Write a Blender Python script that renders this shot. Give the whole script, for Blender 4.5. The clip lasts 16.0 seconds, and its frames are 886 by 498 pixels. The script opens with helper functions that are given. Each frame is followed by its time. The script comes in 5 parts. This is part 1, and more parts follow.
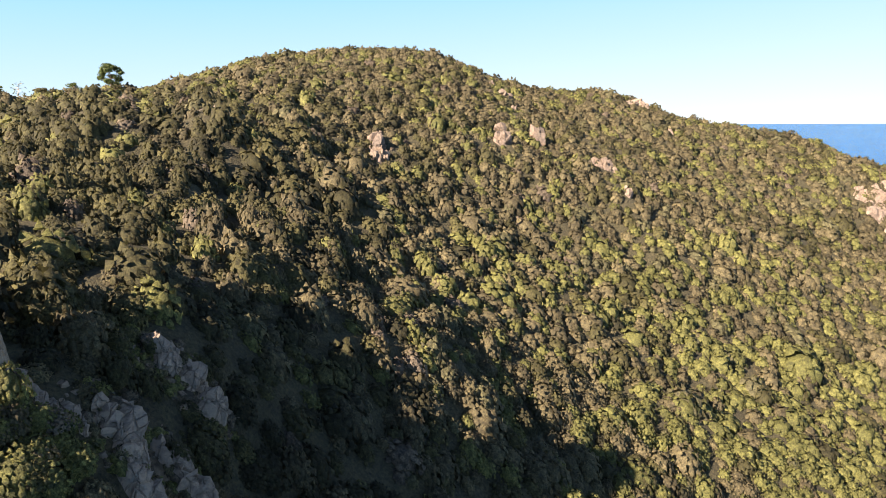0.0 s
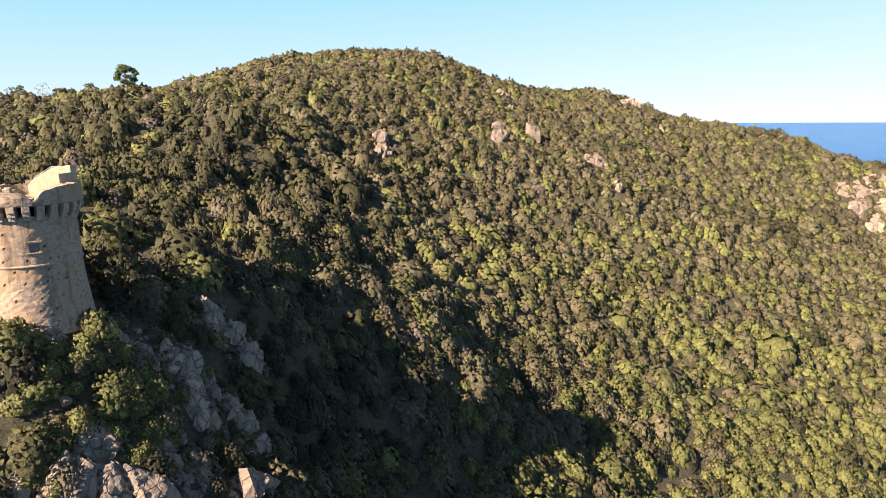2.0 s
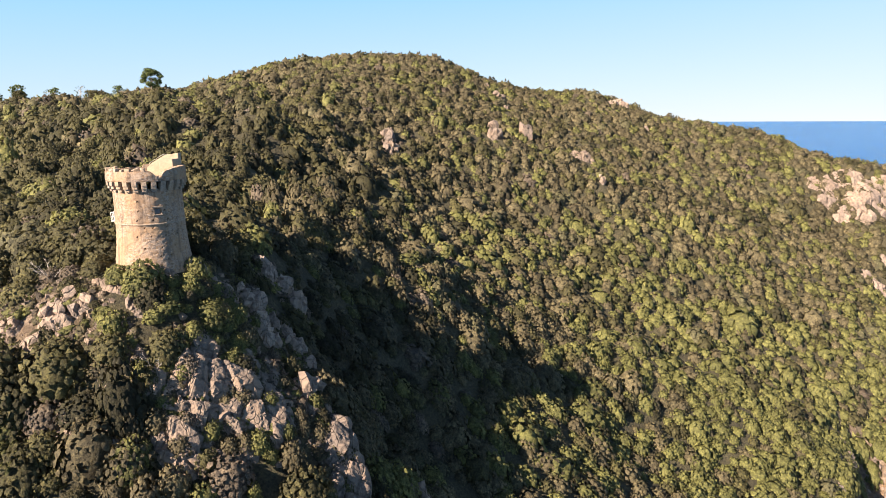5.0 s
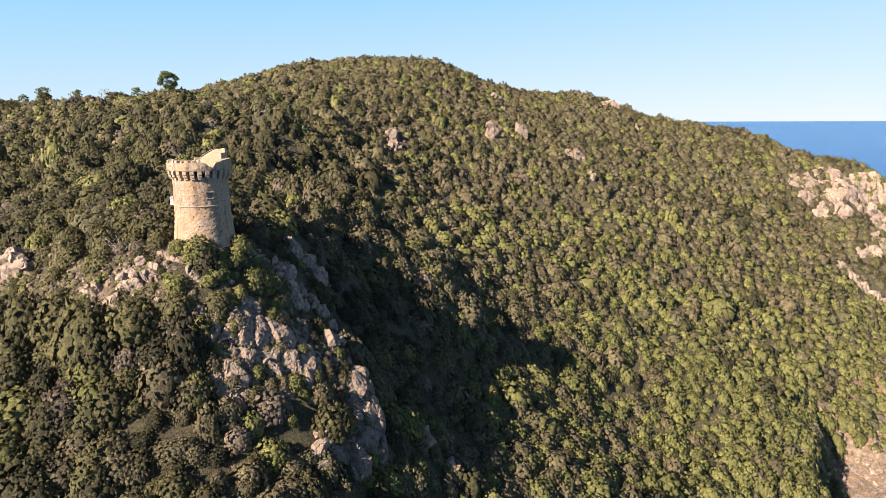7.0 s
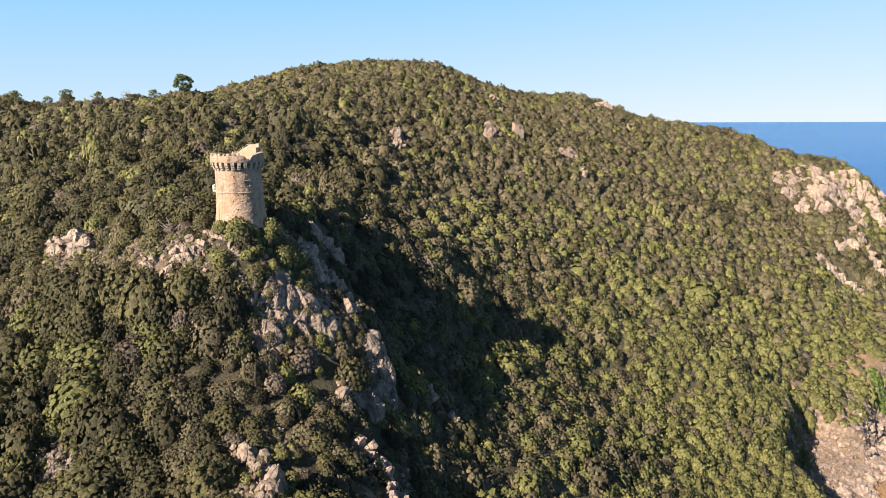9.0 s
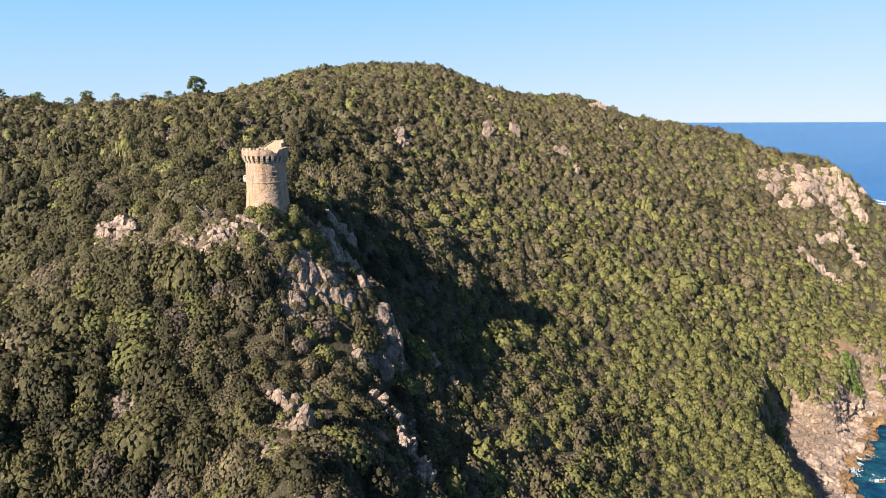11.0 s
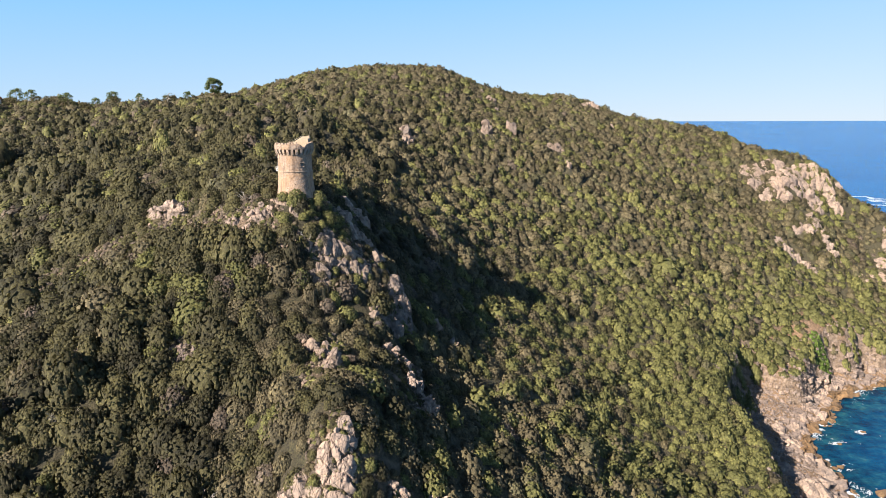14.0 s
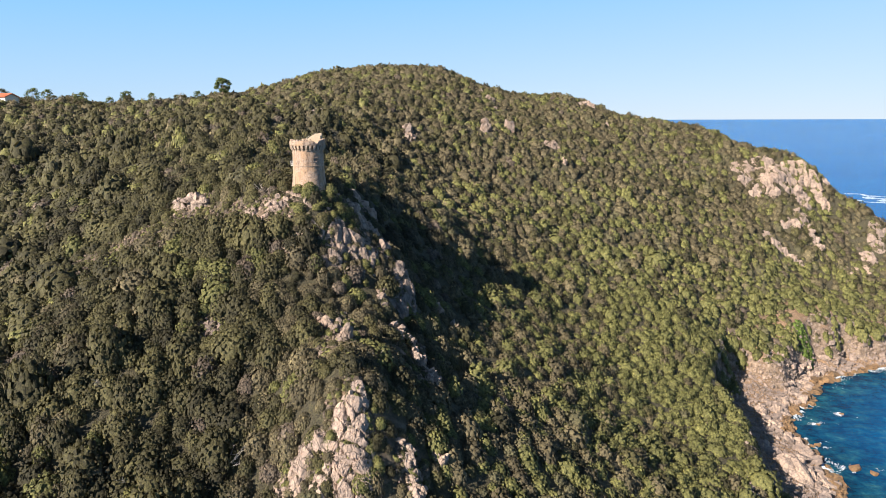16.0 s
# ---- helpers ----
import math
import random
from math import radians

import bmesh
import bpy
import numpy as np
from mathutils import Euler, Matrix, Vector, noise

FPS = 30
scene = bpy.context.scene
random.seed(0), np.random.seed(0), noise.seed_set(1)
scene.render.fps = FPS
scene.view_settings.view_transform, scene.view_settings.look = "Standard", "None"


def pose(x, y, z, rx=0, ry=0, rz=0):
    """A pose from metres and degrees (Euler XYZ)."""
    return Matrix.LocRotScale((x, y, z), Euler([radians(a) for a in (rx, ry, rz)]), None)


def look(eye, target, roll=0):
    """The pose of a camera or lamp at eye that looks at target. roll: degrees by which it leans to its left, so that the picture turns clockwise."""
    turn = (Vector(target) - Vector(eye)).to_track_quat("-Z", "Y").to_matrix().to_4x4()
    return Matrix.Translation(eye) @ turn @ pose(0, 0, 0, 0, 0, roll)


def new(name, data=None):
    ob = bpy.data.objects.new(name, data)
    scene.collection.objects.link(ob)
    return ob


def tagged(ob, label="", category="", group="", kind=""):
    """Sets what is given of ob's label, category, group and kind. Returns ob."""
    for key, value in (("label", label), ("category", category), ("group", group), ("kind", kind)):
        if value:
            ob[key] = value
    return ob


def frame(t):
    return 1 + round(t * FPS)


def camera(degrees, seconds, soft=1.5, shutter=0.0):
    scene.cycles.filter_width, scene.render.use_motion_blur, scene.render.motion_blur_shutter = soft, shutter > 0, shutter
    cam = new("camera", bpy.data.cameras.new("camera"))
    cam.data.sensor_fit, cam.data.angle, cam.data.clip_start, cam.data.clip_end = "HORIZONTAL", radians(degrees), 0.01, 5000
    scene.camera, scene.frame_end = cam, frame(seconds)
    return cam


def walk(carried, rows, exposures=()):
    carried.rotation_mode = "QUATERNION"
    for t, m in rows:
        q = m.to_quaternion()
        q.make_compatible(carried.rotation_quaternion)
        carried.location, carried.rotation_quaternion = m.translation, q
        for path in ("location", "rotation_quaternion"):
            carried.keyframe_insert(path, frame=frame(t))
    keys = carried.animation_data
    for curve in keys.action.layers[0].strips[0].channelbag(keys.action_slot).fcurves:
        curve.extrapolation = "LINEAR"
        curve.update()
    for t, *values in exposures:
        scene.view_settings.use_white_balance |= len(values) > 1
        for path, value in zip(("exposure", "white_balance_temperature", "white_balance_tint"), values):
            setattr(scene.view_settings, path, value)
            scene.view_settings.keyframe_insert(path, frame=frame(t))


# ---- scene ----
cam = camera(71.0, 16.0, 0.55)
# seconds, eye x, y, z, heading, pitch: a level flight backwards over the headland
PATH = [
    (0, -0.23, -1.73, 105.47, 0.413, -11.405),
    (1, -0.17, -7.07, 105.44, 0.447, -11.472),
    (2, -0.13, -13.01, 105.37, 0.446, -11.520),
    (3, -0.18, -19.52, 105.34, 0.445, -11.568),
    (4, -0.24, -26.63, 105.43, 0.441, -11.609),
    (5, -0.28, -33.98, 105.53, 0.429, -11.630),
    (6, -0.32, -41.55, 105.59, 0.427, -11.642),
    (7, -0.36, -49.32, 105.61, 0.439, -11.638),
    (8, -0.48, -57.12, 105.54, 0.456, -11.609),
    (9, -0.53, -64.71, 105.38, 0.461, -11.571),
    (10, -0.58, -72.38, 105.25, 0.472, -11.552),
    (11, -0.62, -79.90, 105.11, 0.493, -11.543),
    (12, -0.68, -87.17, 105.06, 0.511, -11.570),
    (13, -0.71, -94.29, 105.08, 0.542, -11.607),
    (14, -0.73, -101.06, 105.09, 0.572, -11.659),
    (15, -0.77, -107.52, 105.07, 0.597, -11.710),
    (16, -0.80, -113.49, 105.14, 0.618, -11.806),
]
EXPOSURE = 1.55
walk(cam, [(t, pose(x, y, z, 90 + p, 0, h) @ pose(0, 0, 0, 0, 0, -0.2)) for t, x, y, z, h, p in PATH], [(0, EXPOSURE + 0.42, 6850, 13), (4, EXPOSURE + 0.28, 6750, 13), (9, EXPOSURE + 0.11, 6400, 11), (16, EXPOSURE, 6000, 10)])

# ---- light: low afternoon sun from behind and to the left, clear sky ----
SUN_AZIMUTH, SUN_HEIGHT = 228.4, 31.8
world = bpy.data.worlds.new("sky")
scene.world = world
world.use_nodes = True
nt = world.node_tree
sky = nt.nodes.new("ShaderNodeTexSky")
sky.sky_type, sky.sun_disc = "NISHITA", False
sky.sun_elevation, sky.sun_rotation = radians(SUN_HEIGHT), radians(SUN_AZIMUTH)
sky.altitude, sky.air_density, sky.dust_density, sky.ozone_density = 100, 1.0, 0.0, 3.0
# pale sea haze low over the horizon
way = nt.nodes.new("ShaderNodeTexCoord")
split = nt.nodes.new("ShaderNodeSeparateXYZ")
nt.links.new(way.outputs["Generated"], split.inputs[0])
thin = nt.nodes.new("ShaderNodeMapRange")
thin.interpolation_type = "SMOOTHSTEP"
for key, value in (("From Min", 0.15), ("From Max", 0.60), ("To Min", 0.90), ("To Max", 0.0)):
    thin.inputs[key].default_value = value
nt.links.new(split.outputs["Z"], thin.inputs["Value"])
# it thickens towards the open sea in the east
drift = nt.nodes.new("ShaderNodeMath")
drift.operation = "MULTIPLY_ADD"
drift.inputs[1].default_value = -0.06
nt.links.new(split.outputs["X"], drift.inputs[0])
nt.links.new(split.outputs["Z"], drift.inputs[2])
veil = nt.nodes.new("ShaderNodeMapRange")
veil.inputs["From Min"].default_value, veil.inputs["From Max"].default_value = -0.035, 0.20
nt.links.new(drift.outputs[0], veil.inputs["Value"])
tone = nt.nodes.new("ShaderNodeMix")
tone.data_type = "RGBA"
tone.inputs[6].default_value, tone.inputs[7].default_value = (5.7, 6.5, 7.2, 1), (2.5, 5.1, 7.7, 1)
nt.links.new(veil.outputs[0], tone.inputs[0])
haze = nt.nodes.new("ShaderNodeMix")
haze.data_type = "RGBA"
nt.links.new(tone.outputs[2], haze.inputs[7])
nt.links.new(thin.outputs[0], haze.inputs[0])
nt.links.new(sky.outputs[0], haze.inputs[6])
nt.links.new(haze.outputs[2], nt.nodes["Background"].inputs[0])
nt.nodes["Background"].inputs[1].default_value = 0.043
sun_data = bpy.data.lights.new("sun", "SUN")
sun_data.energy, sun_data.angle, sun_data.color = 5.0, radians(0.53), (1.0, 0.85, 0.69)
sun_lamp = new("sun", sun_data)
SUN_WAY = Vector((math.sin(radians(SUN_AZIMUTH)) * math.cos(radians(SUN_HEIGHT)), math.cos(radians(SUN_AZIMUTH)) * math.cos(radians(SUN_HEIGHT)), math.sin(radians(SUN_HEIGHT))))
sun_lamp.matrix_world = look(SUN_WAY * 300, (0, 0, 0))
tagged(sun_lamp, kind="structure")

# ---- materials ----
def material(name, rough=0.9):
    m = bpy.data.materials.new(name)
    m.use_nodes = True
    b = m.node_tree.nodes["Principled BSDF"]
    b.inputs["Roughness"].default_value = rough
    return m, m.node_tree, b


def node(tree, kind, **values):
    n = tree.nodes.new("ShaderNode" + kind)
    for key, value in values.items():
        n.inputs[key].default_value = value
    return n


def coords(tree):
    return tree.nodes.new("ShaderNodeNewGeometry").outputs["Position"]


def noise_at(tree, where, scale, detail=4.0, rough=0.55):
    n = node(tree, "TexNoise", Scale=scale, Detail=detail, Roughness=rough)
    tree.links.new(where, n.inputs["Vector"])
    return n.outputs["Fac"]


def ramp(tree, fac, *stops):
    n = tree.nodes.new("ShaderNodeValToRGB")
    while len(n.color_ramp.elements) < len(stops):
        n.color_ramp.elements.new(0.5)
    for e, (at, c) in zip(n.color_ramp.elements, stops):
        e.position, e.color = at, (*c, 1) if len(c) == 3 else c
    tree.links.new(fac, n.inputs["Fac"])
    return n.outputs["Color"]


def mixed(tree, fac, a, b, way="MIX"):
    n = tree.nodes.new("ShaderNodeMix")
    n.data_type, n.blend_type = "RGBA", way
    for socket, value in ((n.inputs[0], fac), (n.inputs[6], a), (n.inputs[7], b)):
        if isinstance(value, bpy.types.NodeSocket):
            tree.links.new(value, socket)
        elif isinstance(value, tuple):
            socket.default_value = (*value, 1)
        else:
            socket.default_value = value
    return n.outputs[2]


def bumped(tree, shader, fac, strength, distance):
    n = node(tree, "Bump", Strength=strength, Distance=distance)
    tree.links.new(fac, n.inputs["Height"])
    tree.links.new(n.outputs[0], shader.inputs["Normal"])
    return n


def foliage(name, dark, light, glow=0.25):
    """Leaves: tint varies from tuft to tuft and from bush to bush; noise paints in shaded leaf gaps; some light comes
    through.
    """
    m, t, b = material(name, 0.7)
    b.inputs["Specular IOR Level"].default_value = 0.3
    p = coords(t)
    tuft = t.nodes.new("ShaderNodeNewGeometry").outputs["Random Per Island"]
    bush = t.nodes.new("ShaderNodeAttribute")
    bush.attribute_name = "tint"
    patch = ramp(t, mixed(t, 0.7, noise_at(t, p, 0.35, 3), bush.outputs["Color"]), (0.12, dark), (0.80, light))
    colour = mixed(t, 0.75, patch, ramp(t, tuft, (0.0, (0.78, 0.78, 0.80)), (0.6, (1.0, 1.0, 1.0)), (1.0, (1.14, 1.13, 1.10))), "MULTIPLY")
    # three noises paint lit leaf clumps and the shaded gaps between them
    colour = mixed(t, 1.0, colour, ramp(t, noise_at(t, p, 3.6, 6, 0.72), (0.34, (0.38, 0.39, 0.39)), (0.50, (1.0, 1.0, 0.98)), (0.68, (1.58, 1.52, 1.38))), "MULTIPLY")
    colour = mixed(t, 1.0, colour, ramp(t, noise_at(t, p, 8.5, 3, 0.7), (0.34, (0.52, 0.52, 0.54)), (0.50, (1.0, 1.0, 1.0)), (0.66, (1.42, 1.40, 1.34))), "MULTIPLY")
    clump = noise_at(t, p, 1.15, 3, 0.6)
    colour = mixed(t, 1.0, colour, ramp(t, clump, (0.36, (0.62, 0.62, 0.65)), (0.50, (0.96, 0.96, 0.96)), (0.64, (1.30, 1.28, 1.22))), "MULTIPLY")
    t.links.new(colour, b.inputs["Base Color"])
    bumped(t, b, mixed(t, 0.3, noise_at(t, p, 3.6, 6, 0.72), clump), 0.9, 0.3)
    thin = t.nodes.new("ShaderNodeBsdfTranslucent")
    t.links.new(colour, thin.inputs["Color"])
    mix = node(t, "MixShader", Fac=glow)
    t.links.new(b.outputs[0], mix.inputs[1])
    t.links.new(thin.outputs[0], mix.inputs[2])
    t.links.new(mix.outputs[0], t.nodes["Material Output"].inputs["Surface"])
    return m


def granite(name, base, warm, dark=(0.07, 0.065, 0.055)):
    m, t, b = material(name, 0.85)
    p = coords(t)
    big = ramp(t, noise_at(t, p, 0.22, 3), (0.38, base), (0.62, warm))
    blotch = ramp(t, noise_at(t, p, 1.3, 6, 0.65), (0.30, (0.34, 0.33, 0.33)), (0.46, (0.82, 0.82, 0.84)), (0.58, (1.0, 0.98, 0.95)), (0.75, (1.25, 1.16, 1.05)))
    colour = mixed(t, 0.9, big, blotch, "MULTIPLY")
    lichen = ramp(t, noise_at(t, p, 3.1, 5, 0.7), (0.60, (0, 0, 0)), (0.72, (0.75, 0.75, 0.75)))
    colour = mixed(t, lichen, colour, dark)
    piece = t.nodes.new("ShaderNodeObjectInfo").outputs["Random"]
    colour = mixed(t, 1.0, colour, ramp(t, piece, (0, (0.78, 0.78, 0.8)), (1, (1.12, 1.08, 1.02))), "MULTIPLY")
    t.links.new(colour, b.inputs["Base Color"])
    relief = mixed(t, 0.5, noise_at(t, p, 0.9, 8, 0.62), noise_at(t, p, 4.0, 8, 0.7))
    bend = node(t, "TexNoise", Scale=0.8, Detail=5.0)
    t.links.new(p, bend.inputs["Vector"])
    lean = node(t, "Mapping", Scale=(1.0, 0.6, 0.45), Rotation=(0.5, 0.4, 0.6))
    t.links.new(mixed(t, 0.9, p, bend.outputs["Color"], "ADD"), lean.inputs["Vector"])
    split = node(t, "TexVoronoi", Scale=0.9)
    split.feature = "DISTANCE_TO_EDGE"
    t.links.new(lean.outputs[0], split.inputs["Vector"])
    joint = ramp(t, split.outputs["Distance"], (0.0, (1, 1, 1)), (0.045, (0, 0, 0)))
    colour = mixed(t, mixed(t, 0.75, joint, (0, 0, 0)), colour, tuple(1.6 * c for c in dark))
    t.links.new(colour, b.inputs["Base Color"])
    relief = mixed(t, joint, relief, (0, 0, 0))
    bumped(t, b, relief, 1.0, 0.45)
    return m


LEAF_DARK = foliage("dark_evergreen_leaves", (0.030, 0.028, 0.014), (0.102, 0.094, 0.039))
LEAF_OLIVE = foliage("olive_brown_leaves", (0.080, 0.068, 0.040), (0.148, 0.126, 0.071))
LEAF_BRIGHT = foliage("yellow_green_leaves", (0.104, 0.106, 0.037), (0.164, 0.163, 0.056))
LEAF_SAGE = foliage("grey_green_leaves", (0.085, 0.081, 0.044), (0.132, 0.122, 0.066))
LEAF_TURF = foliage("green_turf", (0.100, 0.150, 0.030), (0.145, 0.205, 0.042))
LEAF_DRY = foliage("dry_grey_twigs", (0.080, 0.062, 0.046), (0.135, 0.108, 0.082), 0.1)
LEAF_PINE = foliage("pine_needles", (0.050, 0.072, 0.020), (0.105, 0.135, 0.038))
GRANITE = granite("grey_granite", (0.208, 0.167, 0.138), (0.278, 0.210, 0.160))
GRANITE_PINK = granite("pink_granite", (0.292, 0.229, 0.186), (0.368, 0.286, 0.226))
GRANITE_WET = granite("tide_stained_granite", (0.14, 0.090, 0.046), (0.23, 0.142, 0.066))


def soil_material():
    m, t, b = material("dry_soil_and_litter", 0.95)
    p = coords(t)
    at = t.nodes.new("ShaderNodeAttribute")
    at.attribute_name = "bare"
    litter = ramp(t, noise_at(t, p, 0.12, 4), (0.35, (0.044, 0.039, 0.022)), (0.65, (0.078, 0.068, 0.037)))
    a = mixed(t, at.outputs["Fac"], litter, ramp(t, noise_at(t, p, 0.2, 4), (0.35, (0.19, 0.122, 0.074)), (0.65, (0.30, 0.20, 0.128))))
    fine = ramp(t, noise_at(t, p, 2.6, 8, 0.75), (0.36, (0.22, 0.22, 0.2)), (0.5, (0.9, 0.9, 0.85)), (0.66, (1.6, 1.5, 1.3)))
    grass = ramp(t, noise_at(t, p, 0.5, 6, 0.6), (0.50, (0, 0, 0)), (0.64, (0.6, 0.6, 0.6)))
    colour = mixed(t, 0.95, mixed(t, mixed(t, at.outputs["Fac"], grass, (0, 0, 0)), a, (0.082, 0.074, 0.036)), fine, "MULTIPLY")
    steep = t.nodes.new("ShaderNodeSeparateXYZ")
    t.links.new(t.nodes.new("ShaderNodeNewGeometry").outputs["True Normal"], steep.inputs[0])
    rock = ramp(t, steep.outputs["Z"], (0.42, (1, 1, 1)), (0.58, (0, 0, 0)))
    stone = ramp(t, noise_at(t, p, 0.7, 8, 0.65), (0.35, (0.085, 0.060, 0.040)), (0.50, (0.20, 0.145, 0.10)), (0.65, (0.32, 0.245, 0.18)))
    ledge = t.nodes.new("ShaderNodeAttribute")
    ledge.attribute_name = "crag"
    t.links.new(mixed(t, ledge.outputs["Fac"], mixed(t, rock, colour, stone), stone), b.inputs["Base Color"])
    bumped(t, b, noise_at(t, p, 1.8, 9, 0.75), 1.0, 0.8)
    return m


def sea_material():
    m, t, b = material("sea_water", 0.12)
    p = coords(t)
    b.inputs["IOR"].default_value = 1.33
    b.inputs["Specular IOR Level"].default_value = 0.03
    at = t.nodes.new("ShaderNodeAttribute")
    at.attribute_name = "shallow"
    deep = ramp(t, noise_at(t, p, 0.006, 4), (0.35, (0.004, 0.072, 0.235)), (0.65, (0.008, 0.098, 0.285)))
    bed = ramp(t, noise_at(t, p, 0.16, 9, 0.72), (0.40, (0.002, 0.016, 0.034)), (0.50, (0.004, 0.036, 0.064)), (0.60, (0.014, 0.070, 0.086)), (0.68, (0.04, 0.105, 0.100)))
    t.links.new(mixed(t, at.outputs["Fac"], deep, bed), b.inputs["Base Color"])
    stretch = node(t, "Mapping", Scale=(0.35, 1.0, 1.0), Rotation=(0, 0, 0.5))
    t.links.new(p, stretch.inputs["Vector"])
    bumped(t, b, mixed(t, 0.4, noise_at(t, stretch.outputs[0], 0.22, 8, 0.66), noise_at(t, stretch.outputs[0], 0.05, 4)), 1.0, 2.2)
    return m


SOIL, SEA = soil_material(), sea_material()


def plain(name, colour, rough=0.6, spread=0.25, scale=3.0, metal=0.0):
    m, t, b = material(name, rough)
    n = noise_at(t, coords(t), scale, 6, 0.65)
    lo, hi = tuple(c * (1 - spread) for c in colour), tuple(min(1, c * (1 + spread)) for c in colour)
    t.links.new(ramp(t, n, (0.3, lo), (0.7, hi)), b.inputs["Base Color"])
    b.inputs["Metallic"].default_value = metal
    bumped(t, b, n, 0.3, 0.02)
    return m

# ---- the lie of the land ----
# crest and flank points fitted to the camera's view, as x, y, height; the ground between them is a thin plate
SPUR = [(-35.6, 37, 88.9), (-36, 32, 88.3), (-31, 33.5, 87.4), (-28.6, 39, 87.3), (-20, 38, 75.5), (-16, 37, 75), (-22, 21, 68.5), (-11, 32, 66), (-23, -1, 64), (-16.3, -16.6, 61.2),
        (-17.8, -21.8, 53.5), (-27, -23, 47.5), (-7, -16, 48.5), (-35, -11, 55.5), (-47, -19, 50.5), (-64, -21, 51.5), (-48, 3, 63.5), (-65, 6, 66.7), (-59, 18, 73.5), (-64, 39, 84.5), (-85, 62, 89.5),
        (-97, 27, 66.8), (-8, -30, 38), (-30, -50, 32), (-34, 55, 88), (-31, 62, 88.5), (-27, 56, 86.5), (-15, 65, 73.5), (-48, 30, 85), (-40, 22, 78), (-12.3, 15, 60), (-8.4, 11, 57), (-4.7, 5, 52.5)]
HOLLOW = [(10, 35, 46.5), (10, 3, 42.7), (29, 47, 39.5), (50, 37, 24.0), (42, 79, 37.0), (74, 86, 30.0), (27, 95, 50.5), (5, 89, 64), (65, 131, 47),
          (88, 117, 34), (102, 104, 20.5), (141, 140, 23), (130, 121, 14), (-23, 89, 83.0), (-13, 124, 80.5), (48, 157, 66.5), (-66, 86, 96), (-5, 60, 63), (-9, 42, 60.5), (-6, 26, 55), (-4.5, 36, 57.5),
          (60, 5, 16), (30, -10, 27), (160, 160, 26), (36, 92, 46.0), (-2, -7, 49), (74, 69, 25.0), (152, 134, 20), (92, 66, 18.0), (88, 50, 17.0), (84, 36, 16.0), (97, 80, 19.0)]
HILL = [(-52, 140, 106), (-120, 131, 97.0), (-18, 163, 97), (18, 190, 97), (30, 202, 97), (50, 201, 91.7), (53.5, 184, 83.2), (92, 258, 100), (-86, 268, 129.5), (-52, 275, 134.5), (-22, 275, 135),
        (0, 277, 132), (16, 278, 124.5), (50, 278, 117), (72, 280, 117), (88, 279, 111), (-124, 234, 115), (-127, 185, 111.5), (-208, 215, 113.5), (-160, 215, 112), (-106, 228, 114.5)]
CREST = [(108, 285, 105.8), (125, 288, 104), (143.5, 290, 101.2), (158, 290, 97.7), (170, 285, 94), (177, 272, 88.3), (185, 258, 85.7), (195.5, 250, 84.4), (199, 248, 82), (209.7, 244, 74.5), (217, 241, 64), (231, 236, 56),
         (241, 230, 45.5), (205, 275, 66), (225, 265, 48), (245, 250, 36), (185, 305, 80)]
HEADLAND = [(160, 238, 77), (177, 245, 83.5), (195, 243, 80.5), (181, 233, 75), (175, 229, 70), (206, 233, 62), (166, 224, 61), (189, 226, 59), (208, 228, 53.5), (158.5, 196, 46.5), (174, 193, 34.5), (191, 204, 40),
            (184, 212, 56), (219, 206, 32.5), (231.5, 222, 46), (211.5, 200, 29)]
RIM = [(-100, 420, 70), (60, 420, 70), (160, 380, 60), (292, 275, 18), (330, 330, 0), (-330, 300, 95), (-330, 120, 88), (-300, -60, 20), (-150, -110, -6),
       (0, -115, -6), (60, -60, -4), (-180, 20, 55), (-260, 206, 115), (238, 182, 18)]
SHORE = [(-700, -170), (-300, -140), (-150, -112), (-60, -112), (20, -100), (62, -66), (86, -20), (102, 20), (113, 51), (114, 60), (116, 72), (113, 83),
         (121, 94), (133, 104), (139, 112), (146, 121), (166, 134), (186, 139), (228, 150), (272, 182), (312, 235), (338, 300), (345, 420), (-700, 420)]


def value_noise(x, y, seed):
    """Smooth noise from -1 to 1 over the plane."""
    ix, iy = np.floor(x).astype(np.int64), np.floor(y).astype(np.int64)
    fx, fy = x - ix, y - iy
    fx, fy = fx * fx * (3 - 2 * fx), fy * fy * (3 - 2 * fy)

    def corner(a, b):
        h = (a * 374761393 + b * 668265263 + seed * 974711) & 0x7FFFFFFF
        h = ((h ^ (h >> 13)) * 1274126177) & 0x7FFFFFFF
        return ((h ^ (h >> 16)) & 0xFFFF) / 32767.5 - 1
    return (corner(ix, iy) * (1 - fx) + corner(ix + 1, iy) * fx) * (1 - fy) + (corner(ix, iy + 1) * (1 - fx) + corner(ix + 1, iy + 1) * fx) * fy


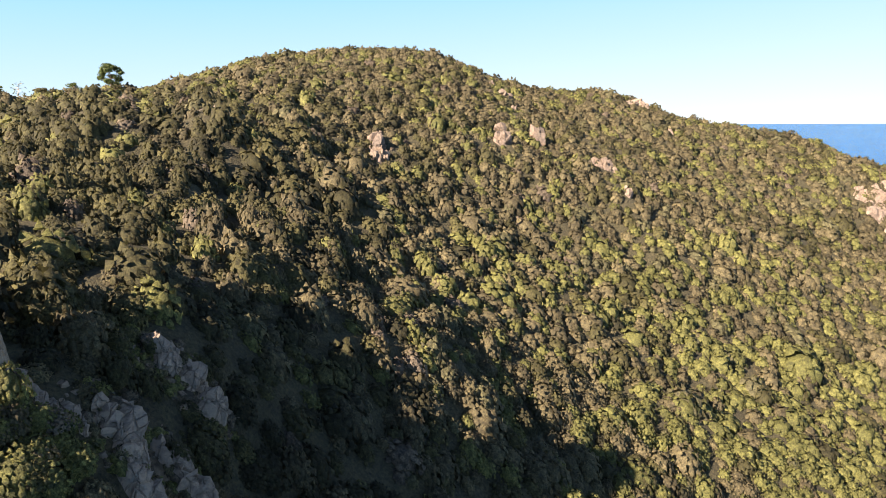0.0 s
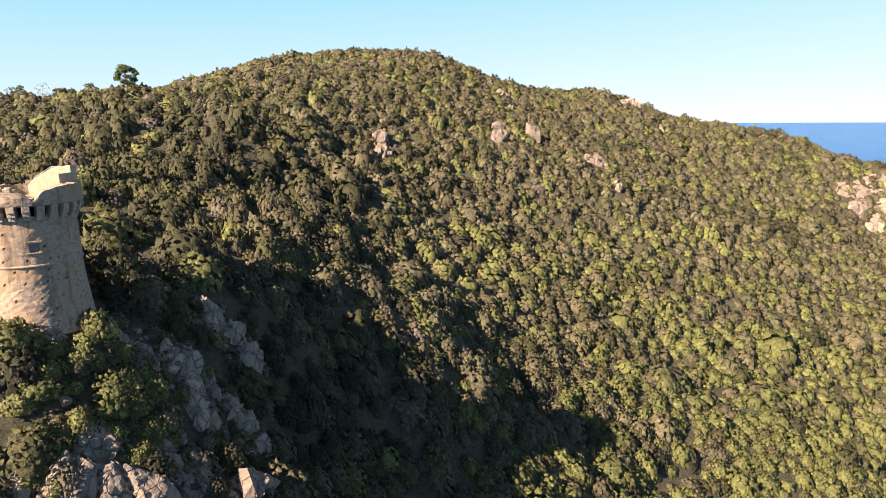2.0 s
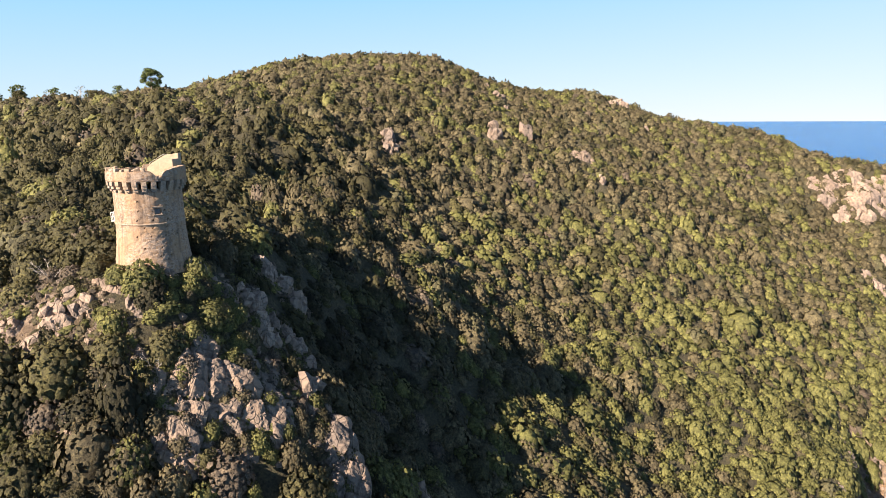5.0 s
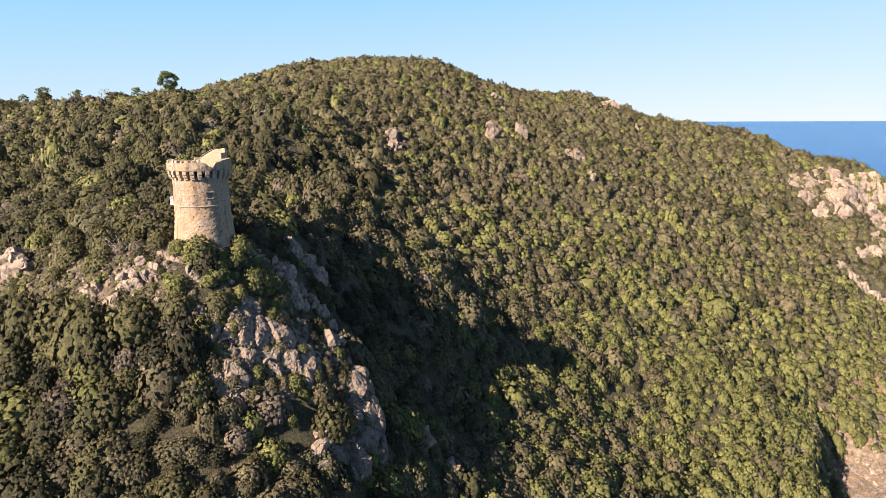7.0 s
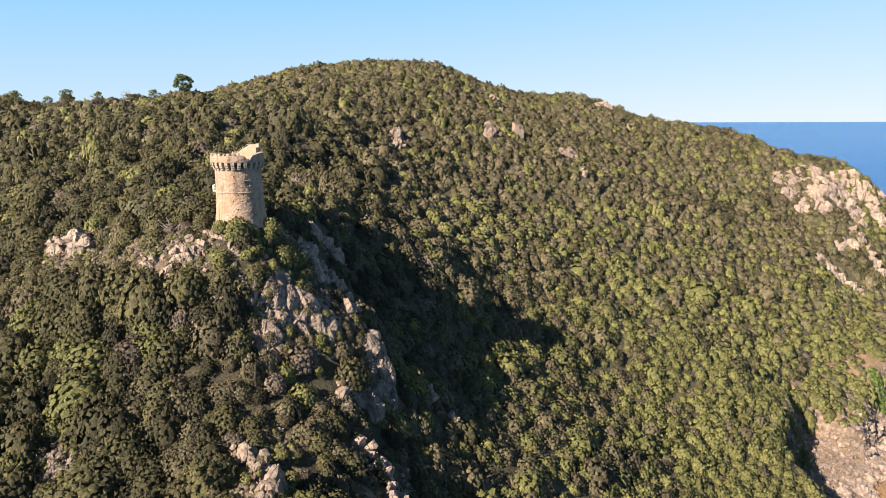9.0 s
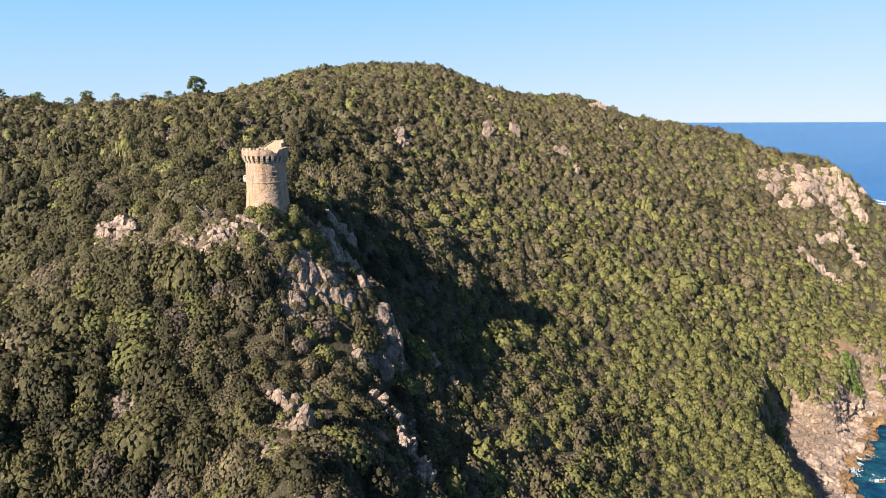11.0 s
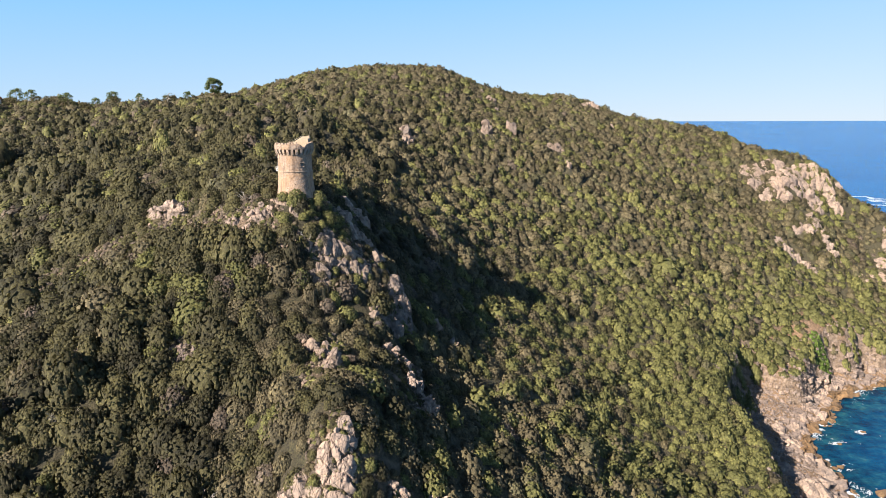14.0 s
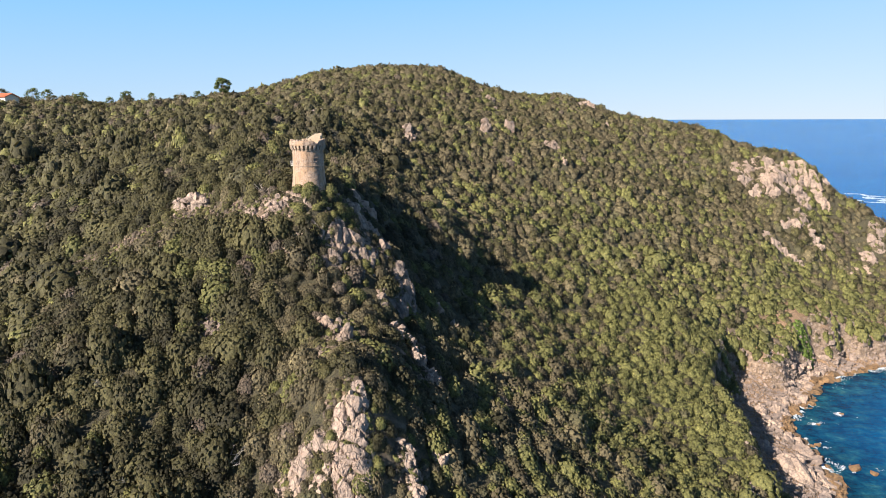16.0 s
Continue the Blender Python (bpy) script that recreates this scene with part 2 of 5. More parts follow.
def plate(points):
    """A thin-plate surface through points, as a function of x and y."""
    p = np.array(points, float)
    xy = p[:, :2] / 100
    n = len(p)

    def kernel(d2):
        return np.where(d2 > 0, d2 * np.log(np.maximum(d2, 1e-12)), 0)
    a = np.zeros((n + 3, n + 3))
    a[:n, :n] = kernel(((xy[:, None] - xy[None]) ** 2).sum(-1)) + 0.0015 * np.eye(n)
    a[:n, n], a[:n, n + 1:], a[n, :n], a[n + 1:, :n] = 1, xy, 1, xy.T
    w = np.linalg.solve(a, np.concatenate([p[:, 2], np.zeros(3)]))

    def at(x, y):
        out = np.full(x.shape, w[n]) + w[n + 1] * x / 100 + w[n + 2] * y / 100
        for (px, py), k in zip(xy, w[:n]):
            out += k * kernel((x / 100 - px) ** 2 + (y / 100 - py) ** 2)
        return out
    return at


def inland(x, y):
    """Metres from the waterline, minus out at sea."""
    best, inside = np.full(x.shape, 1e9), np.zeros(x.shape, bool)
    for (ax, ay), (bx, by) in zip(SHORE, SHORE[1:] + SHORE[:1]):
        dx, dy = bx - ax, by - ay
        k = np.clip(((x - ax) * dx + (y - ay) * dy) / (dx * dx + dy * dy), 0, 1)
        best = np.minimum(best, np.hypot(x - ax - k * dx, y - ay - k * dy))
        if dy:
            inside ^= ((ay > y) != (by > y)) & (x < dx * (y - ay) / dy + ax)
    return np.where(inside, best, -best)


lie = plate(SPUR + HOLLOW + HILL + CREST + HEADLAND + RIM)
X0, Y0, STEP, NX, NY = -330.0, -150.0, 2.0, 331, 266
gx, gy = np.meshgrid(X0 + STEP * np.arange(NX), Y0 + STEP * np.arange(NY))
shore_d = inland(gx, gy) + 2.5 * value_noise(gx / 9, gy / 9, 5) + 1.2 * value_noise(gx / 4, gy / 4, 6)
ease, south = np.clip((gx - 108) / 26, 0, 1), np.clip((92 - gy) / 40, 0, 1)
shelf = 22.5 + 1.5 * south - 16 * ease * ease * (3 - 2 * ease) + 2 * value_noise(gx / 14, gy / 14, 8)
beach = np.where(shore_d < 0, 0.35 * shore_d, 0.38 * np.minimum(shore_d, shelf) + 2.8 * np.maximum(shore_d - shelf, 0))
gully = np.clip((gy - 55) / 40, 0, 1) * np.clip((265 - gy) / 30, 0, 1) * (1 + 0.9 * np.clip((10 - gx) / 40, 0, 1))
ground_z = lie(gx, gy) + gully * (0.8 * value_noise((gx * 0.85 + gy * 0.53) / 10, (gy * 0.85 - gx * 0.53) / 38, 15) + 0.8 * value_noise((gx * 0.9 + gy * 0.43) / 5, (gy * 0.9 - gx * 0.43) / 16, 16)) + 0.9 * value_noise(gx / 17, gy / 17, 1) + 0.45 * value_noise(gx / 6, gy / 6, 2)
ground_z = np.maximum(np.minimum(np.maximum(ground_z, 2 + 0.1 * np.maximum(shore_d, 0)), beach), -12.0)


def height(x, y):
    """The ground's height at arrays x, y."""
    u, v = np.clip((np.asarray(x, float) - X0) / STEP, 0, NX - 1.001), np.clip((np.asarray(y, float) - Y0) / STEP, 0, NY - 1.001)
    i, j = u.astype(int), v.astype(int)
    u, v = u - i, v - j
    return (ground_z[j, i] * (1 - u) + ground_z[j, i + 1] * u) * (1 - v) + (ground_z[j + 1, i] * (1 - u) + ground_z[j + 1, i + 1] * u) * v


# where bushes stand thin: x, y, reach, reach, cover
BARE = [(-18.0, -20.6, 3.0, 5.2, 0.05), (-25.0, -22.4, 3.0, 1.8, 0.2), (-7, -18.5, 2.2, 3.0, 0.2), (-22.6, 1.4, 2.9, 6.5, 0.05), (-8.2, 9, 2.6, 7.0, 0.06), (-25.5, 27.5, 3.6, 3.2, 0.03), (-21, 30.5, 3.6, 3.6, 0.03), (-30, 24.8, 2.6, 1.2, 0.8), (-17, 34, 2.4, 2.6, 0.08),
        (-12.8, 30, 1.9, 4.0, 0.3), (-25.0, 51.2, 3.8, 2.4, 0.05), (-22.4, 41.6, 4.2, 2.4, 0.2), (-43, 28.6, 4.8, 3.0, 0.3), (-35, 27.3, 1.6, 1.0, 0.8), (-64.5, 38, 5.8, 4.4, 0.08), (-53, 30.5, 5.5, 2.8, 0.12), (-78, 32, 10, 3.0, 0.12),
        (-48, 4, 2.5, 1.8, 0.4)]
CRAGS = [(149, 138, 6, 5, 0.1), (-18, 166, 2.5, 7, 0.15), (17, 196, 3, 5, 0.2), (30, 206, 2, 4, 0.2), (22, 243, 2.5, 4.0, 0.15), (24, 232, 1.2, 2.4, 0.2), (50.5, 201, 4, 4, 0.2), (53.5, 183, 1, 1.4, 0.1), (86, 281, 4, 2.5, 0.2), (-53, 143, 3, 1.2, 0.3),
         (172, 235, 12, 6, 0.7), (196, 238, 10, 6, 0.7), (183, 208, 9, 5, 0.9), (166, 196, 8, 3, 0.9), (226, 213, 8, 10, 0.9), (212, 200, 6, 4, 0.9)]
# ---- making meshes ----
def mesh_from(name, verts, faces, mats):
    """A mesh from arrays: verts (n, 3), faces (m, 3 or 4), at one go."""
    me = bpy.data.meshes.new(name)
    verts, faces = np.asarray(verts, np.float32), np.asarray(faces, np.int32)
    k = faces.shape[1]
    me.vertices.add(len(verts))
    me.vertices.foreach_set("co", verts.ravel())
    me.loops.add(faces.size)
    me.loops.foreach_set("vertex_index", faces.ravel())
    me.polygons.add(len(faces))
    me.polygons.foreach_set("loop_start", np.arange(len(faces), dtype=np.int32) * k)
    for m in mats:
        me.materials.append(m)
    me.update(calc_edges=True)
    return me


def soften(me, normals):
    """Gives each corner point the normal of the crown it belongs to."""
    me.attributes.new("custom_normal", "FLOAT_VECTOR", "POINT").data.foreach_set("vector", np.asarray(normals, np.float32).ravel())
    return me


def flat(me):
    me.polygons.foreach_set("use_smooth", np.zeros(len(me.polygons), bool))
    return me


def smooth(me):
    me.polygons.foreach_set("use_smooth", np.ones(len(me.polygons), bool))
    return me


def part(name, bm, mat, parent=None, label=""):
    """Links a bmesh as one mesh object under a thing or part."""
    me = bpy.data.meshes.new(name)
    bmesh.ops.recalc_face_normals(bm, faces=bm.faces)
    bm.to_mesh(me)
    bm.free()
    me.materials.append(mat)
    ob = new(name, me)
    ob.parent = parent
    return tagged(ob, label)


def grid_faces(nx, ny):
    i = (np.arange(ny - 1)[:, None] * nx + np.arange(nx - 1)[None]).ravel()
    return np.stack([i, i + 1, i + nx + 1, i + nx], 1)


# ---- ground and sea ----
ground = new("ground", smooth(mesh_from("ground", np.stack([gx, gy, ground_z], -1).reshape(-1, 3), grid_faces(NX, NY), [SOIL])))
bare = np.zeros(gx.shape)
for cx, cy, rx, ry, thick in BARE:
    bare = np.maximum(bare, (1 - thick) * np.clip(1.3 - np.hypot((gx - cx) / rx, (gy - cy) / ry) + 0.3 * value_noise(gx / 5, gy / 5, 12), 0, 1))
bare = np.maximum(bare, np.clip((27 - shore_d) / 6, 0, 1))
ground.data.attributes.new("bare", "FLOAT", "POINT").data.foreach_set("value", bare.ravel().astype(np.float32))
crag = np.zeros(gx.shape)
for cx, cy, rx, ry, thick in BARE:
    if thick < 0.4:
        crag = np.maximum(crag, np.clip(1.7 - 1.5 * np.hypot((gx - cx) / rx, (gy - cy) / ry) + 0.4 * value_noise(gx / 5, gy / 5, 14), 0, 1))
ground.data.attributes.new("crag", "FLOAT", "POINT").data.foreach_set("value", crag.ravel().astype(np.float32))
tagged(ground, "dry brown soil and leaf litter under the scrub", "ground", kind="structure")

radius = np.concatenate([np.linspace(0, 420, 61), np.geomspace(440, 4700, 40)])
turn = np.linspace(0, 2 * math.pi, 145)
rr, tt = np.meshgrid(radius, turn)
sx, sy = 60 + rr * np.cos(tt), 60 + rr * np.sin(tt)
lift = np.clip((rr - 1500) / 3200, 0, 1)
sz = (104 - 8.0) * lift * lift
sea_mesh = smooth(mesh_from("sea", np.stack([sx, sy, sz], -1).reshape(-1, 3), grid_faces(len(radius), len(turn))[:, ::-1], [SEA]))
shallow = np.clip(1 + inland(sx, sy) / 75, 0, 1) ** 1.3
sea_mesh.attributes.new("shallow", "FLOAT", "POINT").data.foreach_set("value", shallow.ravel().astype(np.float32))
tagged(new("sea", sea_mesh), "deep blue sea, turquoise over the rocky shallows", "sea", kind="structure")

# ---- scrub ----
def shrub_shape(rng, lobes, wide, sides, rounded, sprays, size):
    """One bush 2 m across and 1 m high: a rounded crown of leafy lobes over a low dome, with small sprays standing out of it."""
    d = rng.normal(size=(lobes * 8, 3))
    d[:, 2] = d[:, 2] * 0.8 + 0.45
    d /= np.linalg.norm(d, axis=1)[:, None]
    d = d[d[:, 2] > -0.12]
    taken = [0]
    gap = np.linalg.norm(d - d[0], axis=1)
    while len(taken) < lobes:
        taken.append(int((gap * rng.uniform(0.65, 1.0, len(d))).argmax()))
        gap = np.minimum(gap, np.linalg.norm(d - d[taken[-1]], axis=1))
    d = d[taken]
    reach = rng.uniform(*wide, lobes)
    out = rng.uniform(0.92, 1.04, lobes) * (1 - 0.75 * np.mean(wide)) - 0.10 * rng.random(lobes) ** 2
    oval, lean = rng.uniform(0.84, 1.18), rng.normal(0, 0.08, 2)
    centre = d * out[:, None] * (oval, 1 / oval, 0.92)
    centre[:, :2] += lean * centre[:, 2:]
    points, normals, faces, count = [], [], [], 0
    # the lobes: rounded caps that face outwards and up
    for c, way, r in zip(centre, d, reach):
        axis = way + (0, 0, 0.35)
        axis /= np.linalg.norm(axis)
        u = np.cross(axis, rng.normal(size=3))
        u /= np.linalg.norm(u)
        v = np.cross(axis, u)
        turn = np.arange(sides) * 2 * math.pi / sides
        rows = [(1.75, 0.0), (0.85, 0.5)] if rounded else [(1.45, 0.0)]
        ball = [np.cos(turn + k * turn[1])[:, None] * math.sin(a) * u + np.sin(turn + k * turn[1])[:, None] * math.sin(a) * v + math.cos(a) * axis for a, k in rows]
        ball = np.concatenate(ball + [axis[None] * 0.97])
        n = 0.5 * ball + 0.85 * way + rng.normal(0, 0.08, ball.shape)
        points.append(c + ball * r * rng.uniform(0.90, 1.10, (len(ball), 1)))
        normals.append(n / np.linalg.norm(n, axis=1)[:, None])
        q = np.arange(sides)
        p = (q + 1) % sides
        last = sides * (len(rows) - 1)
        f = [np.stack([last + q, last + p, np.full(sides, len(ball) - 1)], 1)]
        if rounded:
            f += [np.stack([q, p, sides + q], 1), np.stack([p, sides + p, sides + q], 1)]
        faces.append(np.concatenate(f) + count)
        count += len(ball)
    # the dark heart of the bush
    turn = np.arange(7) * 2 * math.pi / 7
    dome = np.concatenate([np.stack([0.76 * np.cos(turn) * math.cos(a), 0.76 * np.sin(turn) * math.cos(a), np.full(7, 0.72 * math.sin(a))], 1) for a in (-0.3, 0.7)] + [np.array([(0, 0, 0.70)])])
    q = np.arange(7)
    p = (q + 1) % 7
    points.append(dome)
    normals.append(dome / np.linalg.norm(dome, axis=1)[:, None])
    faces.append(np.concatenate([np.stack([q, p, 7 + q], 1), np.stack([p, 7 + p, 7 + q], 1), np.stack([7 + q, 7 + p, np.full(7, 14)], 1)]) + count)
    count += len(dome)
    # the sprays
    pick = rng.integers(0, lobes, sprays)
    way = d[pick] + rng.normal(0, 0.6, (sprays, 3)) + (0, 0, 0.2)
    way /= np.linalg.norm(way, axis=1)[:, None]
    spot = centre[pick] + way * reach[pick][:, None] * rng.uniform(0.9, 1.15, (sprays, 1))
    n = way + rng.normal(scale=0.5, size=way.shape)
    n /= np.linalg.norm(n, axis=1)[:, None]
    u = np.cross(n, rng.normal(size=n.shape))
    u /= np.linalg.norm(u, axis=1)[:, None]
    v = np.cross(n, u)
    a = size * rng.uniform(0.65, 1.4, sprays)[:, None]
    points.append(np.stack([spot - u * a - v * a * 0.6, spot + u * a - v * a * 0.6, spot + v * a * 1.1 + n * a * 0.25], 1).reshape(-1, 3))
    normals.append(np.repeat(way * 0.65 + n * 0.35, 3, 0))
    faces.append(np.arange(sprays * 3).reshape(-1, 3) + count)
    points, normals = np.concatenate(points), np.concatenate(normals)
    normals /= np.linalg.norm(normals, axis=1)[:, None]
    return points, np.concatenate(faces), normals, points[:, :2] * 0.4


def footing(x, y):
    """The height of rock or ground at each place."""
    z = height(x, y)
    for x0, y0, step, bz in LEDGES:
        i, j = np.round((x - x0) / step).astype(int), np.round((y - y0) / step).astype(int)
        on = (i >= 0) & (j >= 0) & (i < bz.shape[1]) & (j < bz.shape[0])
        z[on] = np.maximum(z[on], bz[j[on], i[on]])
    return z


def scatter(name, label, mat, shapes, x, y, wide, tall, rng, kind="stuff", sink=0.15, rooted=False):
    """All bushes of one sort as one mesh."""
    if not len(x):
        return None
    z = footing(x, y) if rooted else height(x, y)
    pick, spin = rng.integers(0, len(shapes), len(x)), rng.uniform(0, 2 * math.pi, len(x))
    dx, dy = (height(x + 1.2, y) - height(x - 1.2, y)) / 2.4, (height(x, y + 1.2) - height(x, y - 1.2)) / 2.4
    vs, fs, ns, ts, base = [], [], [], [], 0
    tint = np.clip(0.6 * rng.random(len(x)) + 0.2 + 0.45 * value_noise(x / 5.5, y / 5.5, 51), 0, 1)
    for i, (v, f, n, root) in enumerate(shapes):
        w = np.where(pick == i)[0]
        if not len(w):
            continue
        c, s = np.cos(spin[w])[:, None], np.sin(spin[w])[:, None]
        px = (v[None, :, 0] * c - v[None, :, 1] * s) * wide[w][:, None] / 2 + x[w][:, None]
        py = (v[None, :, 0] * s + v[None, :, 1] * c) * wide[w][:, None] / 2 + y[w][:, None]
        # the lobes step down with the slope
        rx, ry = (root[None, :, 0] * c - root[None, :, 1] * s) * wide[w][:, None] / 2, (root[None, :, 0] * s + root[None, :, 1] * c) * wide[w][:, None] / 2
        pz = v[None, :, 2] * tall[w][:, None] + (z[w] - sink * tall[w])[:, None] + dx[w][:, None] * rx + dy[w][:, None] * ry
        vs.append(np.stack([px, py, pz], -1).reshape(-1, 3))
        ns.append(np.stack([n[None, :, 0] * c - n[None, :, 1] * s, n[None, :, 0] * s + n[None, :, 1] * c, np.broadcast_to(n[None, :, 2], px.shape)], -1).reshape(-1, 3))
        ts.append(np.repeat(tint[w], len(v)))
        fs.append((f[None] + (base + np.arange(len(w)) * len(v))[:, None, None]).reshape(-1, 3))
        base += len(w) * len(v)
    me = soften(mesh_from(name, np.concatenate(vs), np.concatenate(fs), [mat]), np.concatenate(ns))
    me.attributes.new("tint", "FLOAT", "POINT").data.foreach_set("value", np.concatenate(ts).astype(np.float32))
    ob = new(name, me)
    return tagged(ob, label, "shrubs", kind=kind)

# ---- the watchtower ----
TX, TY, TZ = -34.9, 37.5, 88.4


def masonry(name, pale, warm, dark):
    """Rubble walling in lime mortar: stones of several colours, pale washes, dark runs."""
    m, t, b = material(name, 0.92)
    p = coords(t)
    squash = node(t, "Mapping", Scale=(1.0, 1.0, 1.5))
    t.links.new(p, squash.inputs["Vector"])
    stones = node(t, "TexVoronoi", Scale=4.6)
    t.links.new(squash.outputs[0], stones.inputs["Vector"])
    edge = node(t, "TexVoronoi", Scale=4.6)
    edge.feature = "DISTANCE_TO_EDGE"
    t.links.new(squash.outputs[0], edge.inputs["Vector"])
    pick = t.nodes.new("ShaderNodeSeparateColor")
    t.links.new(stones.outputs["Color"], pick.inputs[0])
    stone = ramp(t, pick.outputs[0], (0.0, dark), (0.25, warm), (0.6, pale), (1.0, tuple(c * 0.75 for c in pale)))
    joint = ramp(t, edge.outputs["Distance"], (0.0, (0.8, 0.8, 0.8)), (0.05, (0, 0, 0)))
    colour = mixed(t, joint, stone, tuple(c * 0.5 for c in dark))
    wash = ramp(t, noise_at(t, p, 0.55, 5, 0.6), (0.50, (0, 0, 0)), (0.66, (0.6, 0.6, 0.6)))
    colour = mixed(t, wash, colour, pale)
    ochre = ramp(t, noise_at(t, p, 0.33, 4, 0.6), (0.46, (0, 0, 0)), (0.60, (0.7, 0.7, 0.7)))
    colour = mixed(t, ochre, colour, warm)
    runs = node(t, "Mapping", Scale=(1.3, 1.3, 0.16))
    t.links.new(p, runs.inputs["Vector"])
    grime = ramp(t, noise_at(t, runs.outputs[0], 1.0, 6, 0.65), (0.50, (0, 0, 0)), (0.68, (0.75, 0.75, 0.75)))
    colour = mixed(t, grime, colour, tuple(c * 0.6 for c in dark))
    t.links.new(colour, b.inputs["Base Color"])
    relief = mixed(t, 0.4, ramp(t, edge.outputs["Distance"], (0.0, (0, 0, 0)), (0.16, (1, 1, 1))), noise_at(t, p, 9.0, 6, 0.7))
    bumped(t, b, relief, 0.6, 0.05)
    return m


MASONRY = masonry("tower_rubble_masonry", (0.375, 0.287, 0.217), (0.325, 0.207, 0.117), (0.145, 0.102, 0.078))
COPING = masonry("weathered_coping_stone", (0.38, 0.30, 0.225), (0.33, 0.24, 0.16), (0.20, 0.15, 0.115))
PLASTER = plain("old_lime_plaster", (0.34, 0.265, 0.185), 0.9, 0.22, 1.6)
# for dark plates that imitate the shade inside openings
SHADE = plain("dark_opening_plate", (0.05, 0.042, 0.035), 0.95)
WOOD = plain("grey_weathered_shutter", (0.16, 0.15, 0.14), 0.8, 0.3, 6)
WHITE_METAL = plain("white_painted_metal", (0.72, 0.70, 0.66), 0.5, 0.08, 5)

RAIL_METAL = plain("galvanised_rail", (0.42, 0.40, 0.36), 0.5, 0.1, 5)

tower = new("watchtower")
tower.location = (TX, TY, TZ)
tagged(tower, "round stone watchtower with corbelled parapet on the rocky spur", "tower")


def wall_radius(z):
    """Outside radius at a height above the foot: battered below the string course, then nearly upright."""
    k = max(0.0, (5.9 - z) / 5.9)
    return 3.68 + 0.62 * k ** 1.5 - 0.012 * max(0.0, z - 5.9)


def facing(px, py):
    return math.atan2(py, px)


# openings: angle, height above the foot, width, height, depth; the window looks at the headland's end
FRONT = facing(0.50, -0.866)
WINDOW = (FRONT + 0.14, 7.40, 0.66, 0.62, 0.45)
HOLES = [(FRONT + a, z, 0.10, 0.11, 0.30) for z, row in ((8.55, (-0.42, -0.11)), (7.45, (-0.40, 0.34)), (6.35, (-0.47, 0.0, 0.42, 0.58)),
         (5.6, (-0.28, -0.05, 0.36)), (4.6, (-0.5, -0.1, 0.3, 0.7)), (3.3, (-0.3, 0.15, 0.55)), (2.3, (0.1, 0.4))) for a in row]


def lathe(profile, segments, displace=None):
    """A ring of quads from (radius, z) rows, with an optional radial push."""
    bm = bmesh.new()
    rows = []
    for r, z in profile:
        row = []
        for s in range(segments):
            a = 2 * math.pi * s / segments
            push = displace(a, z, r) if displace else 0.0
            row.append(bm.verts.new(((r + push) * math.cos(a), (r + push) * math.sin(a), z)))
        rows.append(row)
    for lo, hi in zip(rows, rows[1:]):
        for s in range(segments):
            bm.faces.new((lo[s], lo[(s + 1) % segments], hi[(s + 1) % segments], hi[s]))
    return bm


def rough_stone(a, z, r):
    """Uneven walling, with the openings set back."""
    push = 0.045 * noise.noise(Vector((a * r * 2.2, z * 2.6, 0.0))) + 0.05 * noise.noise(Vector((a * r * 0.6, z * 0.6, 5.0)))
    for oa, oz, w, h, d in [WINDOW] + HOLES:
        da = (a - oa + math.pi) % (2 * math.pi) - math.pi
        if abs(da) * r < w / 2 and abs(z - oz) < h / 2:
            push = -d
    return push


wall_rows = [(wall_radius(z), z) for z in np.arange(-2.0, 9.95, 0.12)]
part("wall", lathe(wall_rows, 220, rough_stone), MASONRY, tower, "ochre and grey rubble stone wall with putlog holes")
part("string_course", lathe([(wall_radius(5.95) - 0.05, 5.85), (wall_radius(5.95) + 0.09, 5.88), (wall_radius(5.95) + 0.11, 5.95), (wall_radius(5.95) + 0.08, 6.03), (wall_radius(5.95) - 0.05, 6.06)], 120,
     lambda a, z, r: 0.02 * noise.noise(Vector((a * 14, z * 9, 2)))), COPING, tower, "thin projecting stone string course")


def box(bm, sx, sy, sz, m, wear=0.0):
    """A worn block added to bm."""
    vs = bmesh.ops.create_cube(bm, size=1, matrix=m @ Matrix.Diagonal((sx, sy, sz, 1)))["verts"]
    for v in vs:
        v.co += Vector((random.uniform(-wear, wear), random.uniform(-wear, wear), random.uniform(-wear, wear)))
    return vs


def bevelled(bm, width):
    bmesh.ops.bevel(bm, geom=list(bm.edges), offset=width, segments=2, affect="EDGES", profile=0.6)
    return bm


def block(name, sx, sy, sz, m, mat, parent, wear=0.03, bevel=0.04, label=""):
    bm = bmesh.new()
    box(bm, sx, sy, sz, m, wear)
    return part(name, bevelled(bm, bevel), mat, parent, label)


# the window: a shutter deep in the opening, a stone surround
def on_wall(a, r, z):
    return Matrix.Translation((r * math.cos(a), r * math.sin(a), z)) @ Matrix.Rotation(a, 4, "Z")


wa, wz = WINDOW[0], WINDOW[1]
wr = wall_radius(wz)
window = block("window", 0.06, 0.64, 0.60, on_wall(wa, wr - 0.30, wz), WOOD, tower, 0, 0.01, "grey wooden shutter set deep in a square opening")
block("lintel", 0.22, 1.15, 0.18, on_wall(wa, wr - 0.05, wz + 0.45), COPING, window, 0.02, 0.03)
block("sill", 0.24, 1.05, 0.13, on_wall(wa, wr - 0.05, wz - 0.43), COPING, window, 0.02, 0.03)

